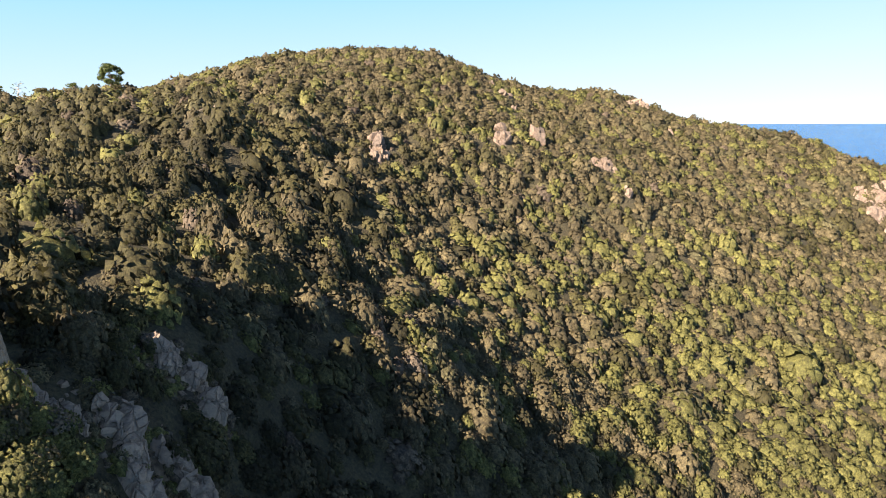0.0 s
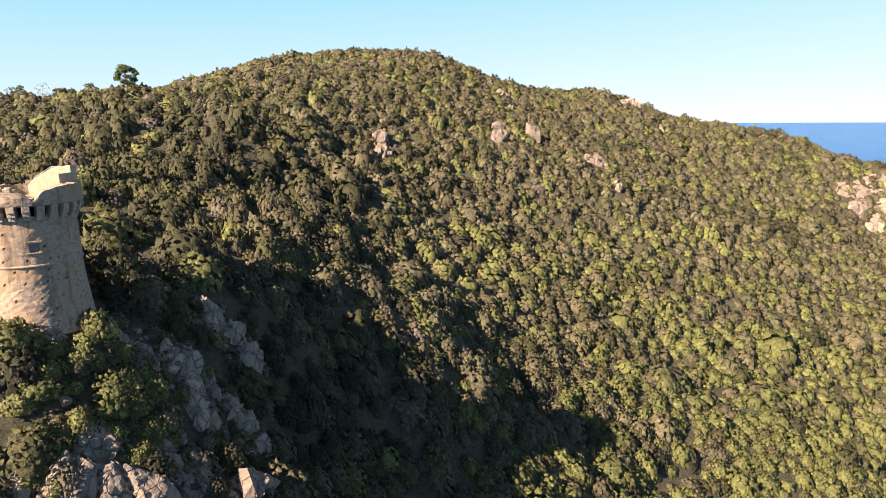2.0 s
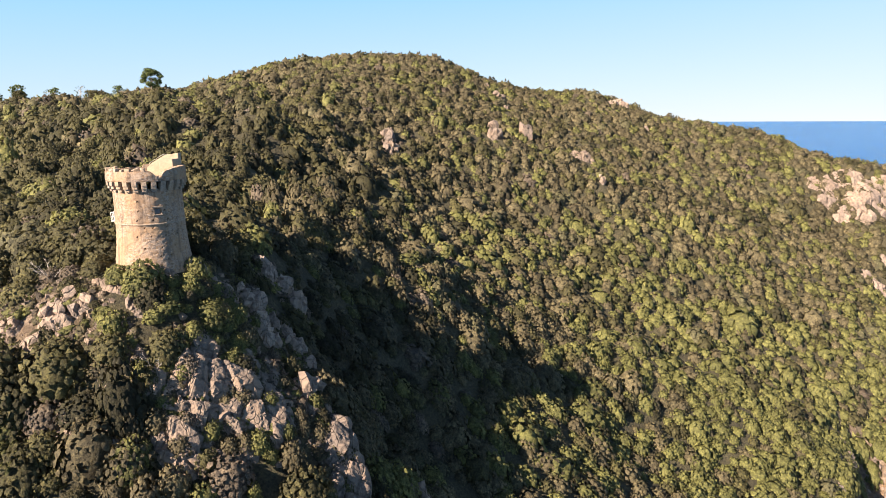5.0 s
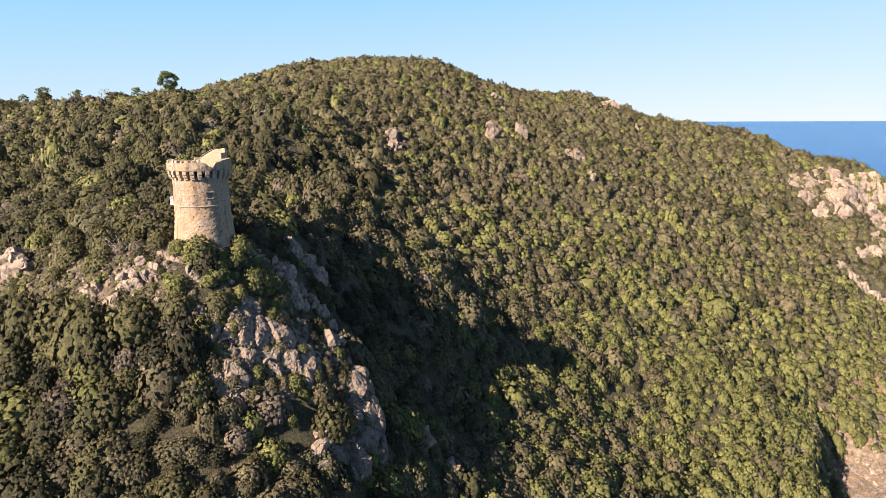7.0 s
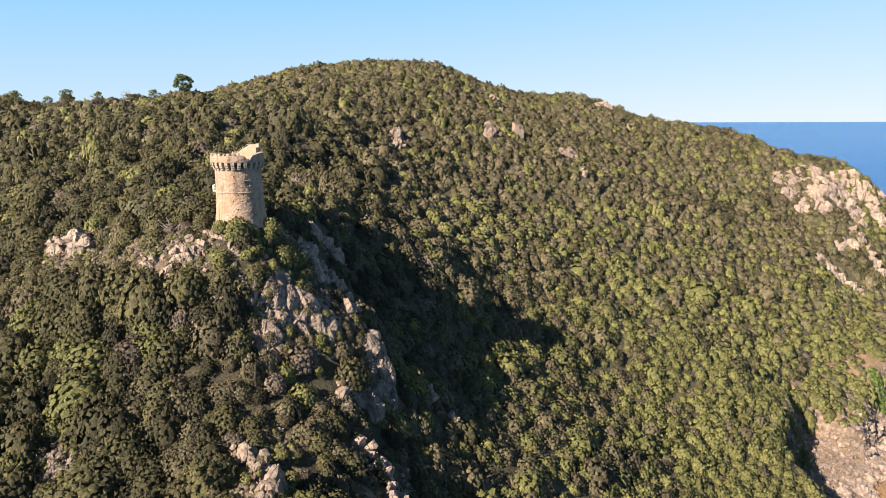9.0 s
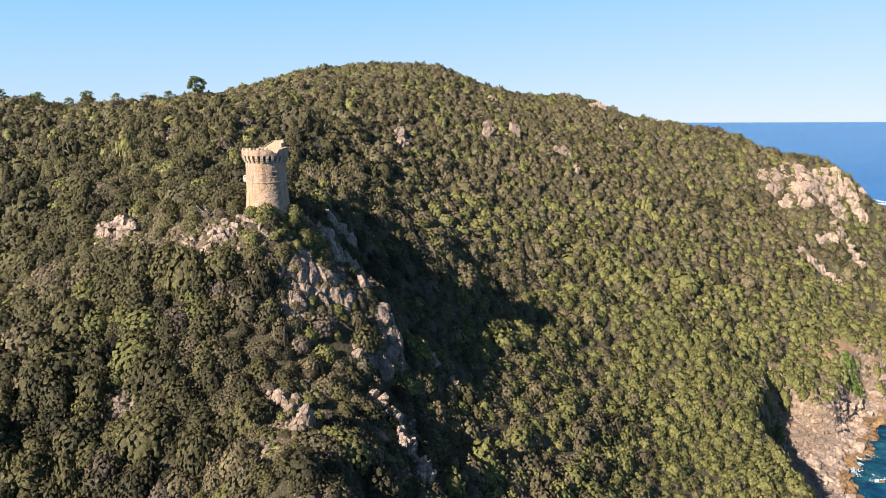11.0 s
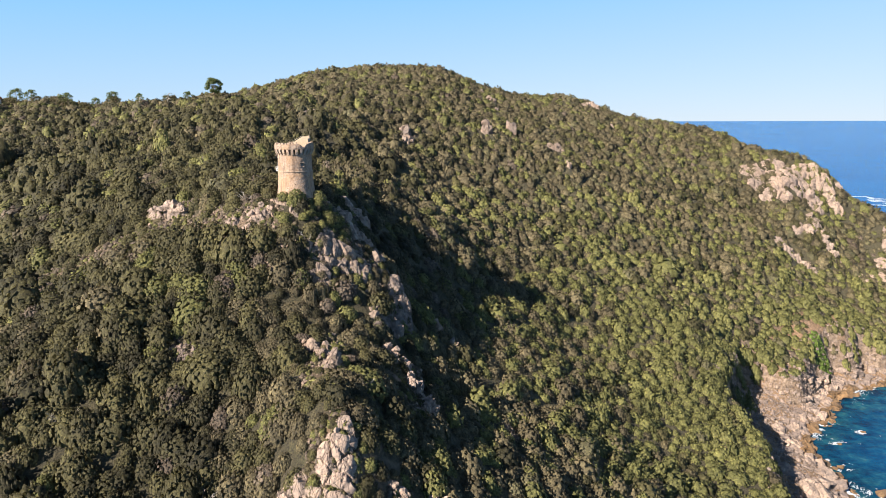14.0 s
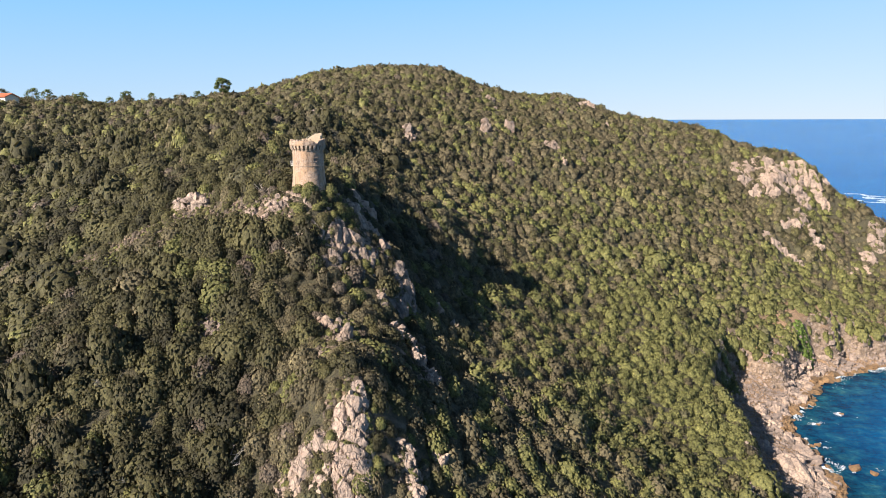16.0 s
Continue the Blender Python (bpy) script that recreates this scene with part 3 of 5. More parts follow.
# the corbel table: stone brackets with dark gaps between, under a projecting parapet
CORBELS = 26
bracket = bmesh.new()
for k, (out, z0, z1) in enumerate(((0.26, 9.60, 9.95), (0.46, 9.93, 10.30), (0.60, 10.28, 10.74))):
    box(bracket, out + 0.3, 0.54, z1 - z0, Matrix.Translation((out / 2 - 0.15, 0, (z0 + z1) / 2)), 0.015)
bevelled(bracket, 0.03)
first = part("corbel", bracket, COPING, tower, "stepped stone corbel")
for s in range(CORBELS):
    ob = first if s == 0 else new("corbel", first.data)
    ob.parent = tower
    ob.matrix_basis = Matrix.Translation((3.62 * math.cos(s * 2 * math.pi / CORBELS), 3.62 * math.sin(s * 2 * math.pi / CORBELS), 0)) @ Matrix.Rotation(s * 2 * math.pi / CORBELS, 4, "Z")


def rim_height(a):
    """The broken top of the parapet: lowest at the breach beside the stair head."""
    d = (a - FRONT + math.pi) % (2 * math.pi) - math.pi
    z = 11.85 + 0.10 * noise.noise(Vector((a * 5.0, 0, 3))) + 0.06 * noise.noise(Vector((a * 17, 0, 9)))
    z += 0.34 * max(0.0, min(1.0, (d - 0.35) / 0.5)) - 0.62 * math.exp(-((d - 0.20) / 0.13) ** 2)
    return z


def parapet():
    bm = bmesh.new()
    seg = 220
    rows = []
    shape = [(3.45, 10.68, 0), (4.12, 10.70, 0), (4.22, 10.80, 0), (4.24, 11.1, 0), (4.23, 11.4, 0), (4.18, 0, 1), (3.55, 0.03, 1), (3.5, 11.15, 0), (3.5, 10.9, 0)]
    for r, z, top in shape:
        row = []
        for s in range(seg):
            a = 2 * math.pi * s / seg
            push = 0.05 * noise.noise(Vector((a * r * 2.0, z * 2.4 + top, 1.0))) + 0.04 * noise.noise(Vector((a * r * 0.7, z, 8.0)))
            zz = rim_height(a) + z if top else min(z, rim_height(a) - 0.05)
            row.append(bm.verts.new(((r + push) * math.cos(a), (r + push) * math.sin(a), zz)))
        rows.append(row)
    for lo, hi in zip(rows, rows[1:]):
        for s in range(seg):
            bm.faces.new((lo[s], lo[(s + 1) % seg], hi[(s + 1) % seg], hi[s]))
    return bm


part("parapet", parapet(), MASONRY, tower, "projecting rubble parapet with a broken uneven top")
bm = bmesh.new()
bmesh.ops.create_circle(bm, cap_ends=True, segments=64, radius=3.6, matrix=Matrix.Translation((0, 0, 10.95)))
part("terrace", bm, COPING, tower, "paved roof terrace")

# stumps of merlons standing along the rim
for s, (a, w, h) in enumerate(((-0.95, 0.55, 0.38), (-0.75, 0.42, 0.30), (-0.56, 0.62, 0.34), (-0.36, 0.5, 0.40), (-0.16, 0.4, 0.46), (-1.2, 0.6, 0.3), (-1.5, 0.5, 0.35), (-1.85, 0.6, 0.3), (-2.2, 0.5, 0.36))):
    m = on_wall(FRONT + a, 3.72 if s % 2 else 3.86, rim_height(FRONT + a) + h / 2 - 0.06)
    block("merlon_stump", 0.52, w, h, m @ Matrix.Rotation(random.uniform(-0.3, 0.3), 4, "Z"), COPING, tower, 0.08, 0.06, "pale worn merlon stump")
for s, (x, y, w, h) in enumerate(((-2.1, -0.3, 0.8, 0.75), (-1.2, -0.1, 0.7, 0.8), (-2.8, 0.6, 0.7, 0.7), (-1.7, 0.9, 0.55, 0.6))):
    block("fallen_block", w, 0.5, h, Matrix.Translation((x, y, 10.95 + h / 2)) @ Matrix.Rotation(0.4 * s, 4, "Z"), COPING, tower, 0.1, 0.06)

# stair head: a sloping wall that climbs to a small flat roof, and a low block before it
bm = bmesh.new()
outline = [(-0.7, 10.95), (-0.7, 11.9), (-0.1, 12.45), (1.5, 13.35), (3.1, 13.6), (3.1, 10.95)]
for depth in (1.7, 2.5):
    for x, z in outline:
        bm.verts.new((x, depth, z))
bm.verts.ensure_lookup_table()
n = len(outline)
bm.faces.new(bm.verts[:n])
bm.faces.new(bm.verts[n:])
for i in range(n):
    bm.faces.new((bm.verts[i], bm.verts[(i + 1) % n], bm.verts[n + (i + 1) % n], bm.verts[n + i]))
bmesh.ops.recalc_face_normals(bm, faces=bm.faces)
part("stair_wall", bevelled(bm, 0.05), PLASTER, tower, "sloping pale plastered wall of the stair head")
stair_head = block("stair_head", 1.55, 1.75, 2.05, Matrix.Translation((2.35, 0.9, 11.95)), PLASTER, tower, 0.02, 0.05, "low pale plastered stair head with a small dark plate painted as an unlit opening")
block("opening", 0.08, 0.34, 0.42, Matrix.Translation((1.57, 0.55, 12.0)), SHADE, stair_head, 0, 0.01, "small dark plate painted as an unlit opening")


def rod(bm, a, b, r, sides=6):
    a, b = Vector(a), Vector(b)
    m = Matrix.Translation((a + b) / 2) @ (b - a).to_track_quat("Z", "Y").to_matrix().to_4x4()
    bmesh.ops.create_cone(bm, cap_ends=True, segments=sides, radius1=r, radius2=r, depth=(b - a).length, matrix=m)


railing = new("railing")
railing.parent = tower
tagged(railing, "thin pale metal stair railing")
for a, b in (((-0.8, 2.7, 12.4), (0.9, 2.7, 13.4)), ((0.9, 2.7, 13.4), (1.7, 2.7, 13.4)), ((-0.8, 2.7, 12.0), (0.9, 2.7, 13.0))):
    bm = bmesh.new()
    rod(bm, a, b, 0.02)
    part("rail", bm, RAIL_METAL, railing)
for x, z in ((-0.8, 12.4), (0.05, 12.9), (0.9, 13.4), (1.7, 13.4)):
    bm = bmesh.new()
    rod(bm, (x, 2.7, z - 1.3), (x, 2.7, z), 0.018)
    part("post", bm, RAIL_METAL, railing)

# the raised doorway on the landward side, with a white metal landing
door_a = facing(-0.985, -0.17)
landing = new("landing")
landing.parent = tower
landing.matrix_basis = on_wall(door_a, wall_radius(6.2) + 0.05, 6.0)
tagged(landing, "small white metal landing at the raised doorway")
for name, args in (("platform", ((0.22, 0, 0), (0.45, 1.0, 0.08))), ("door", ((-0.03, 0, 0.95), (0.08, 0.9, 1.7)))):
    bm = bmesh.new()
    box(bm, *args[1], Matrix.Translation(args[0]))
    part(name, bevelled(bm, 0.01), WHITE_METAL if name == "platform" else WOOD, landing)
for x, y in ((0.4, -0.46), (0.4, 0.46), (0.05, -0.46), (0.05, 0.46), (0.4, 0.0)):
    bm = bmesh.new()
    rod(bm, (x, y, 0), (x, y, 1.0), 0.035)
    part("post", bm, WHITE_METAL, landing)
for z in (0.5, 1.0):
    for a, b in (((0.4, -0.46, z), (0.4, 0.46, z)), ((0.05, -0.46, z), (0.4, -0.46, z)), ((0.05, 0.46, z), (0.4, 0.46, z))):
        bm = bmesh.new()
        rod(bm, a, b, 0.03)
        part("rail", bm, WHITE_METAL, landing)

# ---- rocks ----
def boulder_shape(seed, flat=1.0):
    """An angular granite block about 1 m across."""
    r = random.Random(seed)
    bm = bmesh.new()
    for _ in range(17):
        v = Vector((r.gauss(0, 1), r.gauss(0, 1), r.gauss(0, 1))).normalized()
        k = max(abs(v.x), abs(v.y), abs(v.z))
        v = v * 0.25 + v / k * 0.70
        bm.verts.new((v.x * 0.5, v.y * 0.5, v.z * 0.5 * flat))
    bmesh.ops.convex_hull(bm, input=list(bm.verts))
    bmesh.ops.delete(bm, geom=[v for v in bm.verts if not v.link_faces], context="VERTS")
    bmesh.ops.dissolve_limit(bm, angle_limit=radians(9), verts=list(bm.verts), edges=list(bm.edges))
    bmesh.ops.triangulate(bm, faces=list(bm.faces))
    return bm


def boulder_meshes(mat, count, seed, flat=1.0):
    made = []
    for i in range(count):
        me = bpy.data.meshes.new("boulder")
        bm = boulder_shape(seed + i, flat)
        bmesh.ops.recalc_face_normals(bm, faces=bm.faces)
        bm.to_mesh(me)
        bm.free()
        me.materials.append(mat)
        made.append(me)
    return made


GREY_BLOCKS, PINK_BLOCKS, WET_BLOCKS = boulder_meshes(GRANITE, 16, 100), boulder_meshes(GRANITE_PINK, 16, 200), boulder_meshes(GRANITE_WET, 8, 300)
rock_rng = np.random.default_rng(21)


LEDGES = []


def bedrock(spots, cell, amp, step, mat, parent, reach=1.25):
    """Living rock over a patch: broken into tilted facets of three sizes, pushed out from the slope and parted by cracks."""
    x0, x1 = min(s[0] - s[2] * reach for s in spots), max(s[0] + s[2] * reach for s in spots)
    y0, y1 = min(s[1] - s[3] * reach for s in spots), max(s[1] + s[3] * reach for s in spots)
    xs, ys = np.arange(x0, x1 + step, step), np.arange(y0, y1 + step, step)
    bx, by = np.meshgrid(xs, ys)
    hold = np.zeros(bx.shape)
    for x, y, rx, ry, _ in spots:
        hold = np.maximum(hold, 1 - np.hypot((bx - x) / (rx * reach), (by - y) / (ry * reach)))
    inside = hold > 0
    hold = np.clip(hold * 2.4 + 0.35 * value_noise(bx / (cell * 1.6), by / (cell * 1.6), 41), 0, 1) * (hold > 0)
    h = height(bx, by)
    sx, sy = (height(bx + cell, by) - height(bx - cell, by)) / (2 * cell), (height(bx, by + cell) - height(bx, by - cell)) / (2 * cell)
    size = np.sqrt(1 + sx * sx + sy * sy)
    out = np.stack([-sx / size, -sy / size, 1 / size], -1)
    p = np.stack([bx, by, h], -1)
    push = np.zeros(bx.shape)
    for span, weight in ((cell * 1.7, 1.0), (cell * 0.7, 0.55), (cell * 0.32, 0.4)):
        count = max(10, int((x1 - x0) * (y1 - y0) / span ** 2 * 1.9))
        pick = rock_rng.integers(0, bx.size, count)
        seed = p.reshape(-1, 3)[pick] + rock_rng.normal(0, 0.3 * span, (count, 3))
        tilt, lift = rock_rng.normal(0, 0.42, (count, 3)) + (-0.20, 0.0, 0.2), rock_rng.uniform(-0.25, 0.55, count)
        # joints run steeply: cells are drawn out along the dip
        best, second, which = np.full(bx.shape, 1e9), np.full(bx.shape, 1e9), np.zeros(bx.shape, int)
        for i in range(count):
            q = p - seed[i]
            u = q[..., 0] * 0.80 + q[..., 1] * 0.45 + q[..., 2] * 0.40
            d = np.sqrt((q ** 2).sum(-1) + 1.3 * u * u)
            closer = d < best
            second = np.where(closer, best, np.minimum(second, d))
            which, best = np.where(closer, i, which), np.where(closer, d, best)
        plane = ((p - seed[which]) * tilt[which]).sum(-1)
        push += weight * span * (lift[which] - 0.42 * np.exp(-((second - best) / (0.09 * span)) ** 2)) + 0.8 * weight * np.clip(plane, -0.5 * span, 0.5 * span)
    push = np.clip(0.55 * amp / (0.62 * cell) * push, -0.4 * cell, 1.5 * cell) + 0.35 * cell
    v3 = p + out * (hold * push)[..., None]
    v3[..., 2] -= 0.5 * (1 - hold)
    bz = v3[..., 2]
    f = grid_faces(len(xs), len(ys))
    f = f[inside.ravel()[f].all(1)]
    v = v3.reshape(-1, 3) - np.array(parent.location)
    used, f = np.unique(f, return_inverse=True)
    ob = new("bedrock", flat(mesh_from("bedrock", v[used], f.reshape(-1, 4), [mat])))
    ob.parent = parent
    LEDGES.append((x0, y0, step, np.where(inside, bz, -99.0)))

    def surface(x, y):
        return bz[min(len(ys) - 1, max(0, int(round((y - y0) / step)))), min(len(xs) - 1, max(0, int(round((x - x0) / step))))]
    return surface


def outcrop(label, spots, blocks, small, large, long=1.3, lean=0.35, group="rock outcrops", rise=0.0, cell=0.0, slabs=0.0, relief=0.62, loose=0.75, whole=False):
    """A crag of separate blocks. spots: x, y, reach along x, reach along y, count."""
    cx, cy = spots[0][0], spots[0][1]
    thing = new("rock_outcrop")
    thing.location = (cx, cy, float(height(cx, cy)))
    tagged(thing, label, "rock", group)
    sunk = 0.34 if slabs > 0.6 else 0.12 if slabs else 0.0
    cell = cell or 0.42 * (small + large)
    if whole:
        surface = bedrock(spots, cell, relief * cell, max(0.14, cell * 0.11), blocks[0].materials[0], thing, 1.45)
    for x, y, rx, ry, count in spots:
        surface = surface if whole else bedrock([(x, y, rx, ry, count)], cell, relief * cell * min(1.5, long), max(0.14, cell * 0.115), blocks[0].materials[0], thing)
        count = int(count * loose) + 1
        a, d = rock_rng.uniform(0, 2 * math.pi, count), np.sqrt(rock_rng.random(count))
        xs, ys = x + rx * d * np.cos(a), y + ry * d * np.sin(a)
        for bx, by in zip(xs, ys):
            bz = surface(bx, by)
            s = small + (large - small) * rock_rng.random() ** 2.4
            ob = new("boulder", blocks[rock_rng.integers(len(blocks))])
            ob.parent = thing
            tip = Euler((rock_rng.normal(-lean, 0.4), rock_rng.normal(lean * 0.4, 0.4), rock_rng.uniform(0, 6.28)))
            size = (s * rock_rng.uniform(0.75, 1.25), s * rock_rng.uniform(0.6, 1.0), s * (0.4 + 0.5 * long) * rock_rng.uniform(0.75, 1.15))
            if rock_rng.random() < slabs:
                # steep slabs, all leaning back into the slope the same way
                tip = Euler((rock_rng.normal(-0.25, 0.2), rock_rng.normal(0.42, 0.2), rock_rng.normal(0.55, 0.4)))
                size = (s * rock_rng.uniform(0.5, 0.8), s * rock_rng.uniform(0.8, 1.3), s * rock_rng.uniform(0.8, 1.2))
            ob.matrix_basis = Matrix.LocRotScale((bx - cx, by - cy, bz - thing.location.z + s * (rise - sunk)), tip, size)
    return thing


# the spur: shattered granite down its seaward edge
outcrop("tall cracked granite pinnacle at the foot of the spur", [(-16.3, -16.2, 1.5, 1.6, 12), (-17.2, -18.6, 2.4, 1.9, 24), (-17.9, -21.4, 3.4, 2.2, 30), (-18.0, -24.4, 4.6, 2.2, 36), (-23.0, -20.8, 1.9, 1.6, 12), (-26.2, -23, 2.4, 1.7, 18)], PINK_BLOCKS, 0.7, 2.5, 1.7, 0.5, slabs=0.85, cell=1.7, relief=0.55, loose=0.9, whole=True)
outcrop("fractured grey granite buttress beside the scrub", [(-8.4, -17.4, 1.5, 1.8, 14), (-6.2, -20.5, 1.8, 2.8, 30), (-2.8, -12, 1.3, 2.0, 8)], PINK_BLOCKS, 0.5, 1.8, 1.6, 0.45, slabs=0.7, cell=1.4, relief=0.7, loose=1.0)
outcrop("low broken granite rib among bushes", [(-25.7, 4.7, 1.7, 1.2, 14), (-23.3, 2.3, 1.1, 1.6, 10), (-21, -0.5, 1.3, 2.1, 16)], GREY_BLOCKS, 0.8, 2.3, 1.5, 0.4, slabs=0.5, cell=1.5, relief=0.95, rise=0.5, loose=1.0)
outcrop("long pale granite rib running down through the scrub", [(-12.2, 15, 1.2, 1.4, 10), (-10, 12.8, 1.1, 1.5, 10), (-8.2, 10.8, 1.2, 1.6, 12), (-6.6, 8, 1.2, 1.8, 14), (-4.8, 5, 1.1, 1.8, 12)], PINK_BLOCKS, 0.7, 2.3, 1.7, 0.4, slabs=0.5, cell=1.5, relief=0.95, rise=0.5, loose=1.0)
outcrop("orange tipped granite tooth below the crag", [(-15.9, 20, 0.8, 0.9, 6)], GREY_BLOCKS, 1.4, 2.6, 2.2, 0.1, rise=0.4, loose=1.0)
outcrop("main fractured granite crag below the tower", [(-25.8, 28, 3.4, 3.2, 34), (-21.3, 31, 3.4, 3.6, 36), (-24, 25.3, 3.2, 2.0, 24), (-29.2, 25.2, 2.2, 1.2, 14), (-17.3, 34.6, 2.2, 2.8, 20), (-27, 22.6, 2.2, 1.6, 12)], GREY_BLOCKS, 0.5, 2.2, 1.2, 0.45, slabs=0.85, cell=1.7, relief=0.40, loose=0.55, whole=True)
outcrop("sheer slabs at the crag's seaward edge", [(-13.0, 32.5, 2.0, 3.0, 14), (-11.4, 28.8, 2.0, 3.0, 14), (-15.5, 23.4, 1.2, 1.6, 8), (-12.4, 24.8, 1.5, 2.0, 8)], GREY_BLOCKS, 0.8, 2.8, 1.6, 0.5, slabs=0.75, cell=1.8, relief=0.5, loose=0.7, whole=True)
outcrop("tall split granite tooth on the crag's edge", [(-16.6, 35.2, 0.9, 0.7, 6)], GREY_BLOCKS, 1.7, 2.8, 2.0, 0.05, rise=0.38, loose=1.0)
outcrop("granite knoll standing out of shaded scrub", [(-4.6, 38.4, 1.9, 1.7, 12), (0.2, 36.5, 0.9, 0.9, 4)], GREY_BLOCKS, 0.9, 3.0, 1.4, 0.2, rise=0.25)
outcrop("granite rib running down behind the tower", [(-26.6, 51.6, 1.3, 0.9, 8), (-25.2, 51.5, 1.4, 1.1, 11), (-23.8, 51.2, 1.4, 1.2, 12), (-22.3, 50.6, 1.1, 1.1, 7)], PINK_BLOCKS, 0.8, 2.6, 1.4, 0.35, slabs=0.55, cell=1.4, relief=0.65, rise=0.05, loose=0.9, whole=True)
outcrop("broken granite steps on the shaded side", [(-25.2, 41.6, 1.3, 1.0, 8), (-24.2, 40.5, 1.2, 1.0, 8), (-22.9, 39.2, 1.2, 1.0, 8)], PINK_BLOCKS, 0.6, 2.2, 1.4, 0.5, slabs=0.6, cell=1.4, relief=0.8, rise=0.2, whole=True)
outcrop("long cracked slabs on the shaded side", [(-22.5, 43.5, 1.1, 0.9, 7), (-21.3, 43.2, 1.1, 0.9, 8), (-20.2, 42.8, 1.1, 0.9, 8), (-19.1, 42.2, 1.1, 0.9, 7)], PINK_BLOCKS, 0.6, 2.2, 1.4, 0.5, slabs=0.7, cell=1.4, relief=0.8, rise=0.2, whole=True)
outcrop("pale rocks under the tower's seaward side", [(-28.6, 38.0, 1.3, 0.8, 7), (-27, 38.9, 1.0, 0.8, 5)], PINK_BLOCKS, 0.5, 1.6, 1.1, 0.3, slabs=0.4, cell=1.0, relief=0.6)
outcrop("pale boulders on the sunny shoulder", [(-41, 29, 2.6, 1.6, 13), (-43, 25.8, 1.8, 1.3, 9), (-46.5, 28, 1.6, 1.2, 7)], PINK_BLOCKS, 0.7, 2.1, 0.95, 0.1, rise=0.2)
outcrop("cluster of pale boulders among the bushes", [(-33.4, 30.3, 1.5, 1.2, 8)], GREY_BLOCKS, 0.7, 1.8, 1.0, 0.1)
outcrop("broad sunlit granite slab on the slope", [(-65, 40, 4.4, 2.6, 24), (-61.5, 37, 2.6, 1.8, 12)], PINK_BLOCKS, 0.9, 3.2, 0.85, 0.1, rise=0.3, relief=0.85)
outcrop("scattered pale stones on the slope", [(-48.8, 3.8, 3.0, 2.2, 26)], GREY_BLOCKS, 0.4, 1.3, 0.9, 0.1)
outcrop("bare stony ledge with pale rocks", [(-35.6, 21, 4.5, 1.2, 20), (-46, 24.5, 2.5, 1.2, 9)], PINK_BLOCKS, 0.4, 1.4, 0.7, 0.1)
outcrop("loose pale stones below the tower's foot", [(-32.5, 25, 3.2, 2.0, 24), (-36, 31.5, 3.4, 1.0, 12)], GREY_BLOCKS, 0.4, 1.4, 0.9, 0.1)
outcrop("boulders against the tower's foot", [(-31.6, 34.2, 1.2, 0.8, 6), (-40.8, 38.2, 0.8, 1.2, 5)], PINK_BLOCKS, 0.5, 1.2, 0.8, 0.0)
outcrop("pale rocks on the path behind the tower", [(-46, 52, 2.4, 1.2, 10)], PINK_BLOCKS, 0.5, 1.5, 0.9, 0.1)

# the hill: crags standing out of the scrub
for label, spots, small, large, long in (
        ("grey granite crag on the hillside", [(-18, 162, 2.2, 3.5, 22), (-19.5, 170, 2.2, 4.0, 18)], 1.4, 4.0, 1.5),
        ("twin granite pinnacles on the hillside", [(16.5, 194.5, 2.2, 3.6, 20)], 1.6, 4.4, 1.9),
        ("leaning granite slab on the hillside", [(29.8, 207.5, 1.4, 3.2, 14)], 2.0, 5.0, 2.3),
        ("small crag near the hill's crest", [(22, 243, 2.0, 2.6, 10), (17, 250, 0.9, 1.4, 4), (24, 232, 1.0, 1.8, 5)], 1.2, 3.4, 1.7),
        ("rounded granite knob on the hillside", [(50.5, 201, 4.5, 4.0, 26)], 1.5, 4.6, 1.1),
        ("single pale granite tooth in the scrub", [(53.5, 183.5, 0.9, 1.2, 4)], 1.6, 3.4, 1.9),
        ("small pale rock in the scrub", [(93, 260, 2.0, 1.5, 5)], 1.2, 2.8, 1.1),
        ("pale rock cap on the skyline", [(86, 281, 4.0, 2.0, 12), (80, 276, 3.5, 1.5, 8)], 1.4, 4.2, 1.0),
        ("flat pale rocks on the hillside", [(-53, 143, 3.2, 1.0, 6)], 0.7, 1.7, 0.7)):
    outcrop(label, spots, PINK_BLOCKS if "pale" in label else GREY_BLOCKS, small * 0.8, large * 0.9, long, 0.3, "hillside crags", 0.28 if long > 1.4 else 0.1, cell=1.5, relief=0.95)

# the shore: broad slabs sloping into the water
outcrop("broad pale pink slabs sloping into the sea", [(101, 52, 5, 6, 12), (98, 62, 3.5, 4, 8), (108, 51, 4, 4, 8)], PINK_BLOCKS, 0.9, 3.2, 0.8, 0.1, "shore slabs", -0.2, 3.0, relief=0.4, loose=0.6)
outcrop("cracked pink slabs beside the cove", [(119, 96, 4, 3, 8), (136, 113, 3.5, 3, 8), (112, 86, 3, 3, 6)], PINK_BLOCKS, 0.9, 3.0, 0.8, 0.1, "shore slabs", -0.2, 2.6, relief=0.4, loose=0.6)

